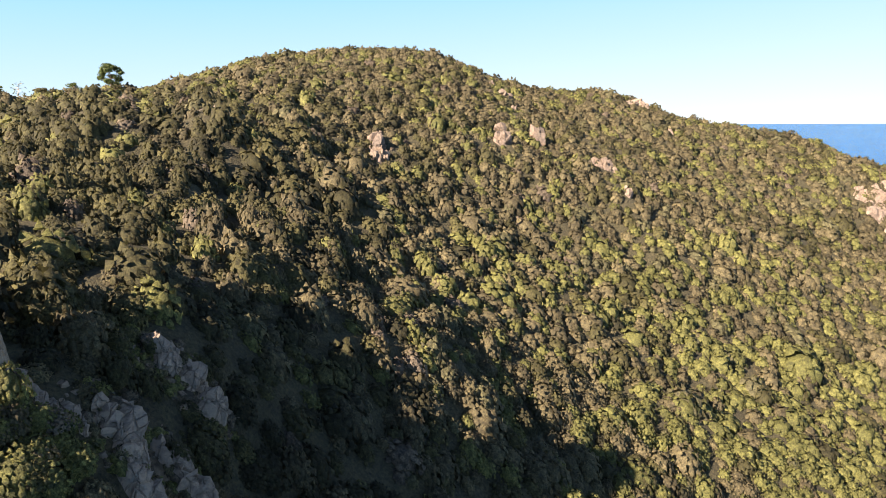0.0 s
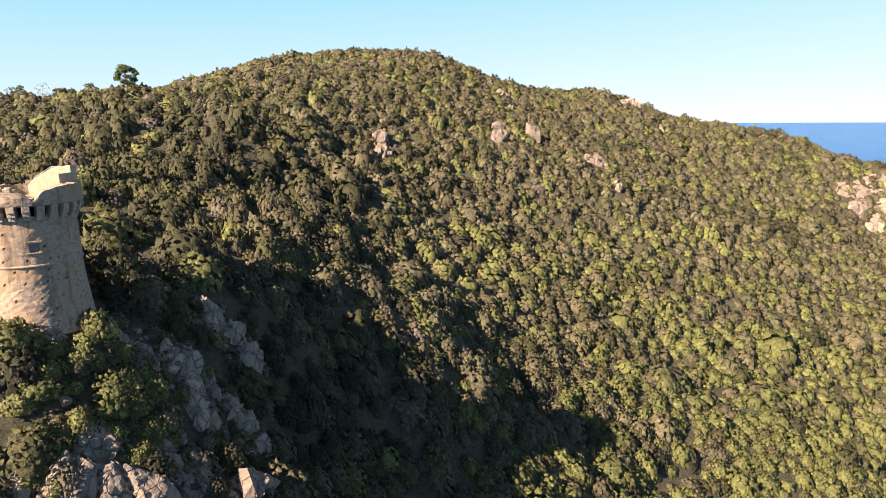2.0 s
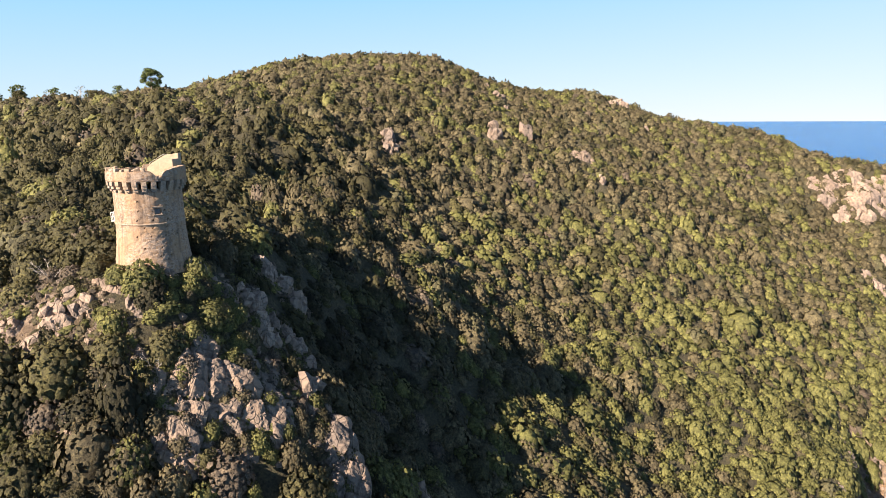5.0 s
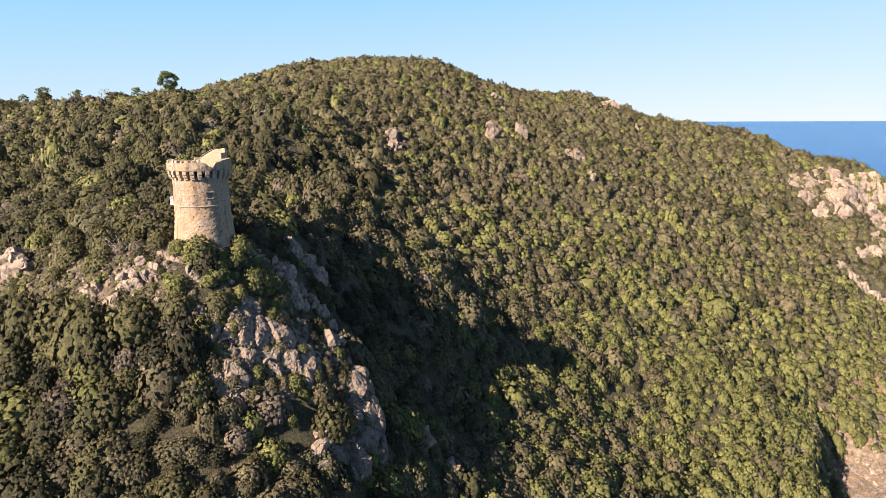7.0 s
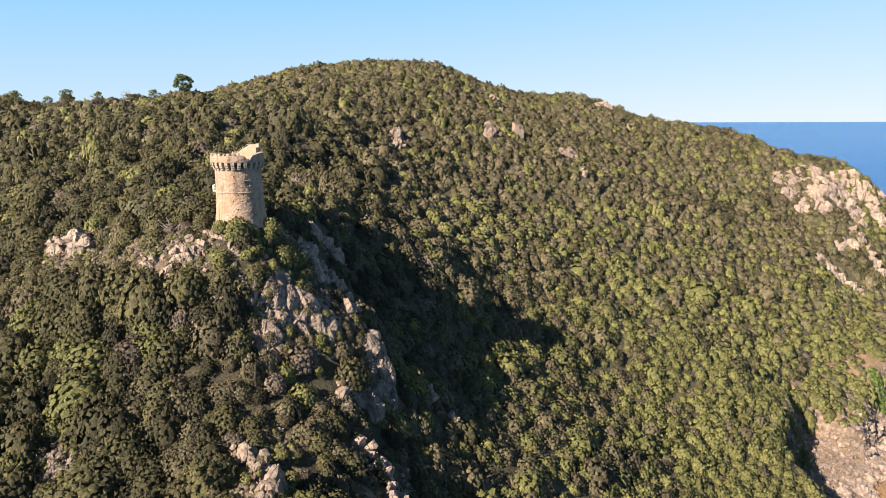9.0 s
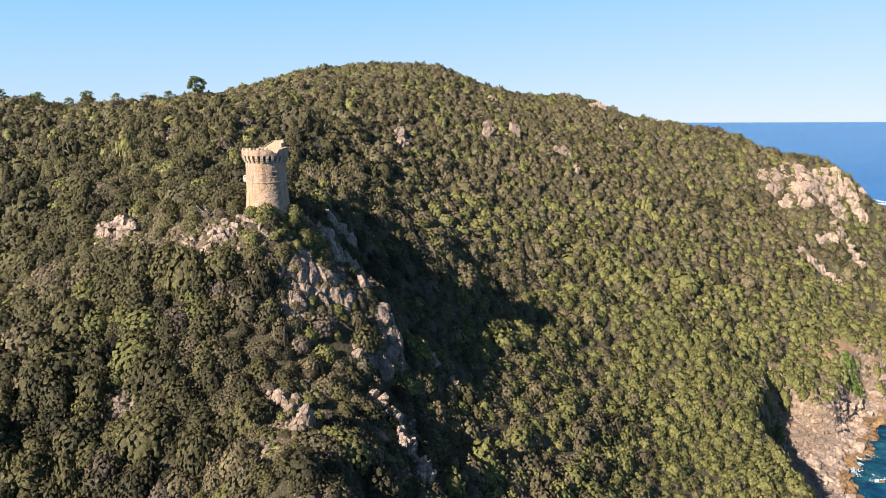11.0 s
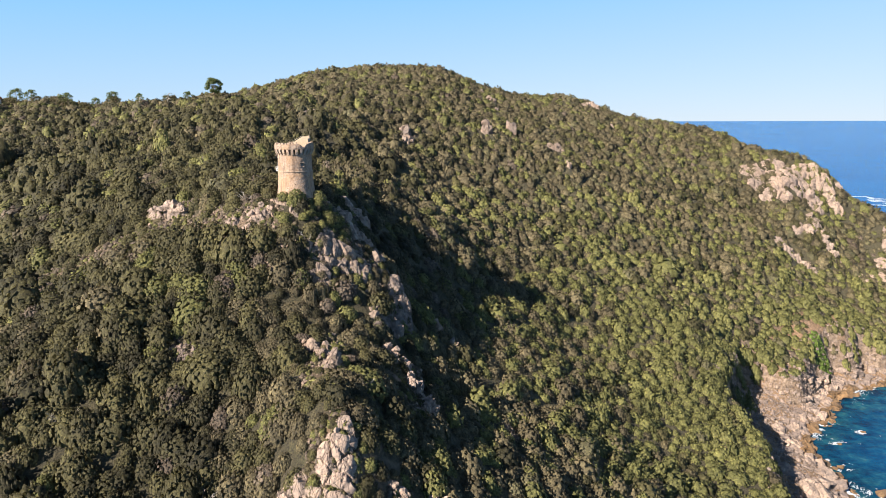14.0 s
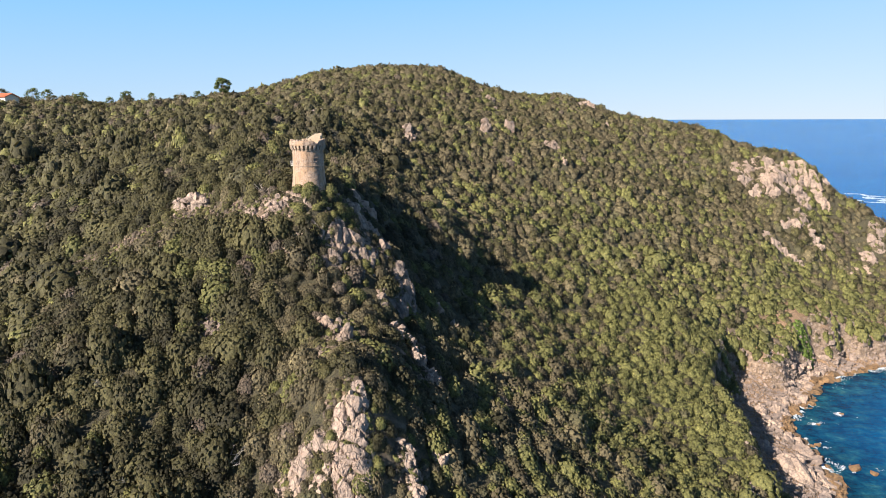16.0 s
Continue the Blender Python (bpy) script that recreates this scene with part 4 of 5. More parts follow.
# the far headland: warm bare cliffs
outcrop("broad pink granite cliff on the headland", [(160, 240, 3, 2.5, 8), (164, 234.5, 4.5, 3.5, 14), (168, 229, 4.5, 3.5, 14), (175, 226, 4, 3, 10), (167, 239, 5, 3.5, 14), (175, 240, 6, 4.5, 20), (183, 233, 5.5, 5, 20), (175, 232, 5, 4, 14), (191, 237, 6, 5, 20), (198, 240, 5, 5, 18), (204, 236, 4.5, 5, 18), (207, 231, 3, 4, 12), (193, 229, 5, 3.5, 12)], PINK_BLOCKS, 1.2, 5.5, 1.1, 0.3, "headland cliffs", -0.22, 2.3, relief=0.75, loose=0.6)
outcrop("lower pink granite cliff on the headland", [(160, 197, 3, 4, 10), (166, 195.5, 4, 3, 12), (173, 193.5, 3.5, 2.5, 10), (174, 208, 2.6, 2.0, 8), (178.5, 206.5, 2.6, 2.2, 8), (184, 211, 4, 4, 14), (187, 206, 4, 3.5, 12), (190.5, 203, 3, 3, 8)], PINK_BLOCKS, 1.0, 4.2, 1.2, 0.35, "headland cliffs", -0.22, 2.0, relief=0.75, loose=0.6)
outcrop("pink granite rocks above the sea", [(219, 207, 4, 4, 16), (227, 214, 4, 5, 16), (232, 222, 4, 4, 12), (212, 200, 4, 3, 12), (203, 196, 3, 3, 8), (238, 228, 3, 4, 10)], PINK_BLOCKS, 1.0, 3.6, 1.1, 0.3, "headland cliffs", -0.22, 2.2, relief=0.55, loose=0.6)
outcrop("pale rocks along the headland's edge", [(206, 245, 2.5, 2, 6), (179, 270, 2, 1.5, 4), (213, 242, 2, 2, 5)], PINK_BLOCKS, 0.8, 2.4, 0.9, 0.1, "headland cliffs", -0.22, 2.0, relief=0.75)

# the shore: boulders from the bluff's foot to the water
shore_spots = [(x, y) for x, y in zip(rock_rng.uniform(68, 250, 40000), rock_rng.uniform(0, 190, 40000))]
sx_, sy_ = np.array(shore_spots).T
sd_ = inland(sx_, sy_)
shelf_ = 24 - 14 * np.clip((sx_ - 108) / 26, 0, 1)
on = (sd_ > -2.5) & (sd_ < shelf_ + 5) & (rock_rng.random(len(sx_)) < 0.85)
sx_, sy_, sd_ = sx_[on], sy_[on], sd_[on]
shore = new("shore_rocks")
shore.location = (120, 95, 0)
tagged(shore, "tumbled pink granite boulders along the waterline", "rocks", kind="structure")
shore_z = height(sx_, sy_)
small_v = []
for i, (x, y, d, z) in enumerate(zip(sx_, sy_, sd_, shore_z)):
    low = z < 0.4
    s = 0.6 + 3.2 * rock_rng.random() ** 3.2 if d < 8 else 0.45 + 1.4 * rock_rng.random() ** 3
    near = (x < 160) and (y > 30)
    if len(shore.children) < 298 and near and s > 1.2 and i % 2 == 0:
        ob = new("boulder", (WET_BLOCKS if low else PINK_BLOCKS)[rock_rng.integers(8)])
        ob.parent = shore
        ob.matrix_basis = Matrix.LocRotScale((x - 120, y - 95, z + s * 0.08), Euler((rock_rng.normal(0, 0.55), rock_rng.normal(0, 0.55), rock_rng.uniform(0, 6.28))), (s * rock_rng.uniform(0.9, 1.6), s, s * rock_rng.uniform(0.6, 1.0)))
    else:
        small_v.append((x, y, z, s * 0.75))


def rubble(name, label, mat, places, seed):
    """Small angular stones joined into one mesh."""
    r = np.random.default_rng(seed)
    corner = np.array([(a, b, c) for a in (-1, 1) for b in (-1, 1) for c in (-1, 1)], float) * 0.42
    faces = np.array([(0, 1, 3, 2), (4, 6, 7, 5), (0, 4, 5, 1), (2, 3, 7, 6), (0, 2, 6, 4), (1, 5, 7, 3)])
    p = np.array(places)
    v = corner[None] * r.uniform(0.65, 1.25, (len(p), 8, 3)) * p[:, 3][:, None, None] * np.array([1.2, 1.0, 0.8])
    a = r.uniform(0, 6.28, len(p))[:, None]
    tilt = r.normal(0, 0.35, len(p))[:, None]
    x, y, z = v[..., 0] * np.cos(a) - v[..., 1] * np.sin(a), v[..., 0] * np.sin(a) + v[..., 1] * np.cos(a), v[..., 2]
    x, z = x * np.cos(tilt) - z * np.sin(tilt), x * np.sin(tilt) + z * np.cos(tilt)
    verts = np.stack([x, y, z], -1) + p[:, None, :3]
    f = faces[None] + (np.arange(len(p)) * 8)[:, None, None]
    return tagged(new(name, flat(mesh_from(name, verts.reshape(-1, 3), f.reshape(-1, 4), [mat]))), label, "stones", kind="stuff")


dry = [p for p in small_v if p[2] > 0.7]
wet = [p for p in small_v if p[2] <= 0.7]
a, b = rock_rng.uniform(80, 215, 60000), rock_rng.uniform(20, 175, 60000)
d, z = inland(a, b), height(a, b)
on = (d > 5) & (d < 30) & (z > 1.5) & (z < 14 + 3 * value_noise(a / 6, b / 6, 17))
rubble("bluff_scree", "brown weathered scree and pebbles below the bluff", GRANITE, np.stack([a[on], b[on], z[on], 0.2 + 0.5 * rock_rng.random(on.sum()) ** 2], 1)[:6000], 3)
rubble("shore_rubble", "loose pink granite rubble above the waterline", GRANITE_PINK, dry, 1)
rubble("tide_rubble", "orange brown tide stained rocks at the waterline", GRANITE_WET, wet, 2)

# lone rocks in the shallows, and white water round them
reef = [(118, 86, 2.2), (128, 88, 1.2), (123, 60, 3.0), (127, 57, 2.0), (136, 52, 2.2), (131, 44, 2.6), (120, 74, 2.0), (141, 96, 1.2), (147, 50, 1.2)]
for x, y, s in reef:
    ob = new("sea_rock", WET_BLOCKS[rock_rng.integers(8)])
    ob.matrix_basis = Matrix.LocRotScale((x, y, 0.1), Euler((0.1, 0.2, x)), (s * 1.5, s, s * 0.8))
    tagged(ob, "brown tide stained rock awash in the shallows", "rock", "rocks awash")


def foam():
    m, t, b = material("white_foam", 0.7)
    b.inputs["Base Color"].default_value = (0.56, 0.63, 0.68, 1)
    r = np.random.default_rng(5)
    leg = [(a, b) for a, b in zip(SHORE, SHORE[1:]) if a[0] > 95 and 15 < a[1] < 200]
    px, py = [], []
    for (ax, ay), (bx, by) in leg:
        n = int(150 * math.hypot(bx - ax, by - ay))
        u, out = r.random(n), r.exponential(1.0, n) - 0.6
        far = math.hypot(bx - ax, by - ay)
        px.append(ax + (bx - ax) * u + out * (by - ay) / far)
        py.append(ay + (by - ay) * u - out * (bx - ax) / far)
    for x, y, s in reef:
        a, d = r.uniform(0, 6.28, 500), s * (0.6 + r.exponential(0.45, 500))
        px.append(x + d * np.cos(a) * 1.4)
        py.append(y + d * np.sin(a))
    # surf breaking on the points of the cove
    for x, y, reach in ((145, 116.5, 3.2), (157, 129.5, 2.4), (166, 134, 2.2), (174, 136.5, 2.0), (116, 78, 2.4), (120.5, 50, 2.6), (111, 48.5, 1.6)):
        n = int(260 * reach * reach)
        px.append(x + reach * 0.55 * r.normal(size=n))
        py.append(y + reach * 0.4 * r.normal(size=n))
    px, py = np.concatenate(px), np.concatenate(py)
    streak = value_noise(px / 6, py / 6, 31) + 0.6 * value_noise(px / 1.6, py / 1.6, 32)
    on = streak > 0.36
    px, py = px[on], py[on]
    # breakers over a far reef
    a, d = r.uniform(0, 6.28, 5000), np.sqrt(r.random(5000))
    qx, qy = 560 + 42 * d * np.cos(a), 715 + 55 * d * np.sin(a)
    on = value_noise(qx / 16, qy / 9, 33) > 0.15
    px, py = np.concatenate([px, qx[on]]), np.concatenate([py, qy[on]])
    n, k = len(px), 6
    a = np.linspace(0, 2 * math.pi, k, endpoint=False)[None] + r.uniform(0, 1, (n, 1))
    size = (0.05 + 0.14 * r.random((n, 1)) ** 2) * r.uniform(0.5, 1.2, (n, k)) * np.where(py > 400, 6.0, 1.0)[:, None]
    v = np.stack([px[:, None] + size * 1.6 * np.cos(a), py[:, None] + size * np.sin(a), np.full((n, k), 0.10) + r.uniform(0, 0.03, (n, 1))], -1)
    f = np.concatenate([np.stack([np.arange(n) * k + i for i in q], 1) for q in ((0, 1, 2, 3), (0, 3, 4, 5))])
    tagged(new("sea_foam", mesh_from("sea_foam", v.reshape(-1, 3), f, [m])), "white surf washing round the shore rocks", "foam", kind="stuff")


foam()

# ---- trees on the skyline, the house ----
BARK = plain("grey_brown_bark", (0.17, 0.125, 0.09), 0.9, 0.35, 5)
TWIG = plain("bleached_dead_wood", (0.36, 0.32, 0.28), 0.9, 0.2, 5)


def branch(bm, a, b, r0, r1, sides=6):
    a, b = Vector(a), Vector(b)
    m = Matrix.Translation((a + b) / 2) @ (b - a).to_track_quat("Z", "Y").to_matrix().to_4x4()
    bmesh.ops.create_cone(bm, cap_ends=True, segments=sides, radius1=r0, radius2=r1, depth=(b - a).length, matrix=m)


def tuft_cloud(r, centres, reach, count, size, squash=0.6):
    """Leaf tufts gathered in clumps round given centres."""
    pick = r.integers(0, len(centres), count)
    way = r.normal(size=(count, 3))
    way /= np.linalg.norm(way, axis=1)[:, None]
    spot = np.array(centres)[pick] + way * np.array(reach)[pick][:, None] * r.uniform(0.55, 1.05, (count, 1)) * np.array([1, 1, squash])
    n = way + r.normal(scale=0.5, size=way.shape) + (0, 0, 0.4)
    n /= np.linalg.norm(n, axis=1)[:, None]
    u = np.cross(n, r.normal(size=n.shape))
    u /= np.linalg.norm(u, axis=1)[:, None]
    w = np.cross(n, u)
    s = size * r.uniform(0.6, 1.3, (count, 1))
    v = np.stack([spot - u * s, spot - w * s * 0.6, spot + u * s, spot + w * s * 0.6], 1).reshape(-1, 3)
    return v, np.arange(len(v)).reshape(-1, 4)


def pine(x, y, tall, spread, seed, label, leaf, bare=0.35, tufts=900, name="pine_tree"):
    """A tapered trunk with limbs, and a crown of needle clumps."""
    r = np.random.default_rng(seed)
    thing = new(name)
    thing.location = (x, y, float(height(x, y)) - 0.2)
    tagged(thing, label, "tree", "trees on the skyline")
    bm = bmesh.new()
    p, radius, knots = Vector((0, 0, 0)), 0.022 * tall + 0.04, []
    for i in range(6):
        q = Vector((r.normal(0, 0.03) * tall, r.normal(0, 0.03) * tall, tall * 0.92 * (i + 1) / 6))
        branch(bm, p, q, radius * (1 - i / 7), radius * (1 - (i + 1) / 7), 7)
        knots.append(q)
        p = q
    centres, reach = [], []
    for i in range(15):
        f = bare + (1 - bare) * i / 14
        k = min(5, int(f * 6))
        o = knots[k - 1].lerp(knots[k], f * 6 - k) if k else knots[0] * f * 6
        a, out = i * 2.4 + r.normal(0, 0.3), spread * (0.45 + 0.55 * math.sin(math.pi * min(1, 0.25 + 0.75 * (f - bare) / (1 - bare)))) * r.uniform(0.5, 1.0)
        e = o + Vector((math.cos(a) * out, math.sin(a) * out, out * 0.25))
        branch(bm, o, e, radius * 0.4, radius * 0.12, 5)
        centres.append(e)
        reach.append(spread * r.uniform(0.28, 0.46))
    centres.append(knots[5])
    reach.append(spread * 0.4)
    part("trunk", bm, BARK if tufts > 150 else TWIG, thing)
    if tufts:
        v, f = tuft_cloud(r, [tuple(c) for c in centres], reach, tufts, 0.26 if tall < 9 else 0.36)
        crown = new("crown", mesh_from("crown", v, f, [leaf]))
        crown.parent = thing
        crown.data.attributes.new("tint", "FLOAT", "POINT").data.foreach_set("value", np.full(len(v), 0.75, np.float32))
    return thing


TREES = [(-124.0, 234, 10.0, 4.6, 0.28, 2600), (-137, 232, 7.0, 2.8, 0.25, 1000), (-129, 190, 7.5, 2.4, 0.45, 60), (-158, 222, 6.8, 2.5, 0.3, 700), (-150, 206, 6.5, 2.3, 0.5, 130),
         (-166, 212, 6.4, 3.0, 0.25, 1000), (-176, 214, 6.0, 2.4, 0.3, 700), (-190, 214, 7.2, 3.0, 0.4, 900), (-208.6, 215, 7.6, 2.8, 0.4, 900), (-222, 224, 8.0, 3.6, 0.3, 1200)]
for i, (x, y, tall, spread, bare, tufts) in enumerate(TREES):
    thin = tufts < 150
    pine(x, y, tall, spread, 40 + i, "thin half-dead pine with bleached bare branches" if thin else ("large umbrella pine rising above the scrub" if tall > 9 else "young green pine on the skyline"), LEAF_PINE, bare, tufts)
for i, (x, y, s) in enumerate(((-211, 205, 5.0), (-203, 211, 4.4), (-146, 226, 4.2), (-183, 216, 4.4), (-232, 214, 5.6), (-196, 208, 5.4), (-188, 206, 3.8), (-178, 208, 5.0), (-171, 220, 4.6), (-162, 206, 4.0), (-154, 214, 4.4), (-141, 220, 5.0), (-133, 214, 4.2), (-118, 226, 4.6), (-218, 212, 5.2), (-224, 208, 4.4))):
    pine(x, y, s, s * 0.62, 70 + i, "round dark evergreen tree on the skyline", LEAF_DARK, 0.12, 800, "evergreen_tree")

# dead leafless bushes on the near slope
for i, (x, y, s) in enumerate(((-41, -27, 2.4), (-38, -20, 2.6), (-52, -24, 2.0), (-44, -29, 2.2), (-30, 26, 1.5), (-15, -4, 1.8), (-45, 34, 1.7), (-62, -10, 2.1))):
    r = np.random.default_rng(90 + i)
    thing = new("dead_shrub")
    thing.location = (x, y, float(height(x, y)))
    tagged(thing, "leafless bleached shrub with spreading bare branches", "shrub", "dead shrubs")
    for _ in range(7):
        bm = bmesh.new()
        a, up = r.uniform(0, 6.28), r.uniform(0.6, 1.3)
        p = Vector((0, 0, -0.1))
        for k in range(4):
            q = p + Vector((math.cos(a) * 0.33, math.sin(a) * 0.33, up * 0.33)) * s * 0.75 + Vector(r.normal(0, 0.08, 3))
            branch(bm, p, q, 0.05 * (1 - k / 5), 0.05 * (1 - (k + 1) / 5), 5)
            for _s in range(3):
                e = q + Vector((math.cos(a + r.normal(0, 1)), math.sin(a + r.normal(0, 1)), r.uniform(0.2, 1))) * s * 0.28
                branch(bm, q, e, 0.022, 0.008, 4)
            p = q
        part("stem", bm, TWIG, thing)


def house():
    x, y = -226.0, 204.0
    z = float(height(x, y)) - 0.9
    thing = new("house")
    thing.matrix_basis = pose(x, y, z, 0, 0, -8)
    tagged(thing, "low pale house with an orange tiled roof behind the trees", "house")
    walls = plain("pale_render", (0.66, 0.60, 0.52), 0.9, 0.08, 1.0)
    tiles = plain("orange_clay_tiles", (0.50, 0.17, 0.08), 0.85, 0.25, 2.5)
    for name, sx, sy, sz, at in (("wall_front", 14, 0.35, 4.2, (0, -4, 2.1)), ("wall_back", 14, 0.35, 4.2, (0, 4, 2.1)), ("wall_side", 0.35, 7.6, 4.2, (6.8, 0, 2.1)), ("wall_side", 0.35, 7.6, 4.2, (-6.8, 0, 2.1))):
        block(name, sx, sy, sz, Matrix.Translation(at), walls, thing, 0, 0.02)
    roof = new("roof")
    roof.parent = thing
    for side in (-1, 1):
        bm = bmesh.new()
        for i in range(30):
            rod(bm, (-7.4 + i * 0.51, side * 4.7, 3.95), (-7.4 + i * 0.51, 0, 5.75), 0.27, 8)
        part("tile_slope", bm, tiles, roof, "rows of orange clay tiles")
    for gx_ in (-6.8, 6.8):
        bm = bmesh.new()
        vs = [bm.verts.new(c) for c in ((gx_ - 0.17, -4, 4.15), (gx_ - 0.17, 4, 4.15), (gx_ - 0.17, 0, 5.6), (gx_ + 0.17, -4, 4.15), (gx_ + 0.17, 4, 4.15), (gx_ + 0.17, 0, 5.6))]
        for q in ((0, 1, 2), (3, 5, 4), (0, 2, 5, 3), (1, 4, 5, 2), (0, 3, 4, 1)):
            bm.faces.new([vs[i] for i in q])
        part("gable", bm, walls, thing)
    for wx in (-3.5, 0.5, 4.0):
        w = block("window", 1.1, 0.08, 1.2, Matrix.Translation((wx, -4.2, 2.5)), SHADE, thing, 0, 0.01, "dark window with pale frame")
        block("frame", 1.3, 0.06, 0.1, Matrix.Translation((wx, -4.25, 3.15)), WHITE_METAL, w, 0, 0.01)


house()

# ---- where the scrub grows ----
rng = np.random.default_rng(7)


def bushes(x0, x1, y0, y1, gap):
    """Uneven rows of bush places over a stretch of land."""
    a, b = np.meshgrid(np.arange(x0, x1, gap), np.arange(y0, y1, gap * 0.87))
    a = a + (np.arange(a.shape[0])[:, None] % 2) * gap / 2
    a, b = a.ravel() + rng.normal(scale=0.21 * gap, size=a.size), b.ravel() + rng.normal(scale=0.21 * gap, size=a.size)
    return a, b


def cover(x, y):
    """How thickly bushes stand, 0 to 1."""
    c = np.ones(x.shape)
    # bushes are cleared from the crags' camera side so that the rock shows
    for cx, cy, rx, ry, thick in BARE + [(cx, cy - 1.2, rx + 0.8, ry + 1.6, thick) for cx, cy, rx, ry, thick in CRAGS]:
        c = np.minimum(c, np.where(((x - cx) / rx) ** 2 + ((y - cy) / ry) ** 2 < 1 + 0.5 * value_noise(x / 3, y / 3, 3), thick, 1))
    d = inland(x, y)
    c = np.where(d < 30, np.where(height(x, y) < 10 + 4 * value_noise(x / 8, y / 8, 9), 0, c), c)
    return np.where(np.hypot(x + 35.6, y - 37) < 5.2, 0, c)


def near_spur(x, y):
    return (x > -86) & (x < -2) & (y > -32) & (y < 56)


def middle(x, y):
    return (x > -112) & (y < 112) & (x < 118)


far_shapes = [shrub_shape(rng, int(rng.integers(19, 24)), (0.15, 0.29), 5, False, 8, 0.13) for _ in range(14)]
middle_shapes = [shrub_shape(rng, int(rng.integers(38, 47)), (0.10, 0.20), 5, False, 32, 0.09) for _ in range(14)]
near_shapes = [shrub_shape(rng, int(rng.integers(85, 105)), (0.07, 0.15), 5, False, 140, 0.07) for _ in range(12)]
low_shapes = [shrub_shape(rng, int(rng.integers(5, 8)), (0.3, 0.5), 5, False, 24, 0.16) for _ in range(5)]
FAR, MIDDLE, NEAR = bushes(-240, 300, -40, 294, 3.25), bushes(-112, 120, -40, 114, 3.0), bushes(-88, 0, -34, 58, 2.8)
SORTS = [("dark_scrub", "dense dark green evergreen scrub on the hillside", LEAF_DARK), ("olive_scrub", "olive brown tree heath scrub on the hillside", LEAF_OLIVE),
         ("bright_scrub", "yellow green mastic scrub on the hillside", LEAF_BRIGHT), ("sage_scrub", "grey green scrub on the slope", LEAF_SAGE),
         ("dry_scrub", "dry leafless grey brown scrub", LEAF_DRY)]


def sort_of(x, y):
    """Which sort of bush stands at each place: browner up the hill, greener low on the seaward side, darker on the
    spur; behind it the dark sort also stands in for shade.
    """
    r = rng.random(len(x)) + 0.2 * value_noise(x / 22, y / 22, 11) + 0.2 * value_noise(x / 6, y / 6, 13)
    low = np.clip((85 - height(x, y)) / 60, 0, 1) * np.clip((x + 10) / 70, 0, 1) * np.clip((215 - y) / 70, 0.15, 1)
    # reaches up the hillside behind, where dark leaves imitate shade
    spur = np.clip((5 - x) / 30, 0, 1) * np.clip((210 - y) / 80, 0, 1)
    crest = np.exp(-((x + 29) / 9) ** 2 - ((y - 32) / 7) ** 2)
    spur = spur * (1 - 0.95 * crest)
    west = np.clip((-38 - x) / 12, 0, 1) * np.clip((200 - y) / 70, 0, 1)
    edges = [0.17 - 0.15 * low + 0.42 * spur + 0.7 * west - 0.1 * crest, 0.72 - 0.60 * low + 0.22 * spur - 0.36 * crest, 0.96 + 0.10 * spur + 0.08 * low, 1.12 + 0.06 * low]
    lush = (crest > 0.35) & (rng.random(len(x)) < 0.5)
    # dry heath on the shoulder before the tower
    heath = np.exp(-((x + 42) / 9) ** 2 - ((y - 29) / 9) ** 2)
    lush |= (west > 0.1) & (rng.random(len(x)) < 0.07)
    return np.where(rng.random(len(x)) < 0.14 * heath + 0.03 * spur, 4, np.where(lush, 2, sum((r > e).astype(int) for e in edges)))


SINGLE = [("dark green evergreen bush on the spur", LEAF_DARK), ("olive brown tree heath bush on the spur", LEAF_OLIVE), ("fresh yellow green mastic bush on the spur", LEAF_BRIGHT),
          ("grey green bush on the spur", LEAF_SAGE), ("dry grey brown bush on the spur", LEAF_DRY)]


def single_shrubs(x, y, wide, tall, sort):
    """The bushes round the crag, each a thing with its crown and stems."""
    crowns = {}
    bm = bmesh.new()
    for k in range(5):
        a = k * 1.3
        branch(bm, (0.05 * math.cos(a), 0.05 * math.sin(a), -0.3), (0.4 * math.cos(a), 0.4 * math.sin(a), 0.5), 0.035, 0.015, 5)
    stems = bpy.data.meshes.new("stems")
    bm.to_mesh(stems)
    bm.free()
    stems.materials.append(BARK)
    foot = footing(x, y)
    for i in range(len(x)):
        shape, k = int(rng.integers(len(near_shapes))), int(sort[i])
        if (shape, k) not in crowns:
            crowns[shape, k] = soften(mesh_from("crown", *near_shapes[shape][:2], [SINGLE[k][1]]), near_shapes[shape][2])
            crowns[shape, k].attributes.new("tint", "FLOAT", "POINT").data.foreach_set("value", np.full(len(near_shapes[shape][0]), rng.random(), np.float32))
        thing = new("shrub")
        tagged(thing, SINGLE[k][0], "shrub", "bushes on the spur")
        thing.matrix_basis = Matrix.LocRotScale((x[i], y[i], float(foot[i]) - 0.15 * tall[i]), Euler((0, 0, rng.uniform(0, 6.28))), (wide[i] / 2, wide[i] / 2, tall[i]))
        for name, me in (("crown", crowns[shape, k]), ("stems", stems)):
            ob = new(name, me)
            ob.parent = thing


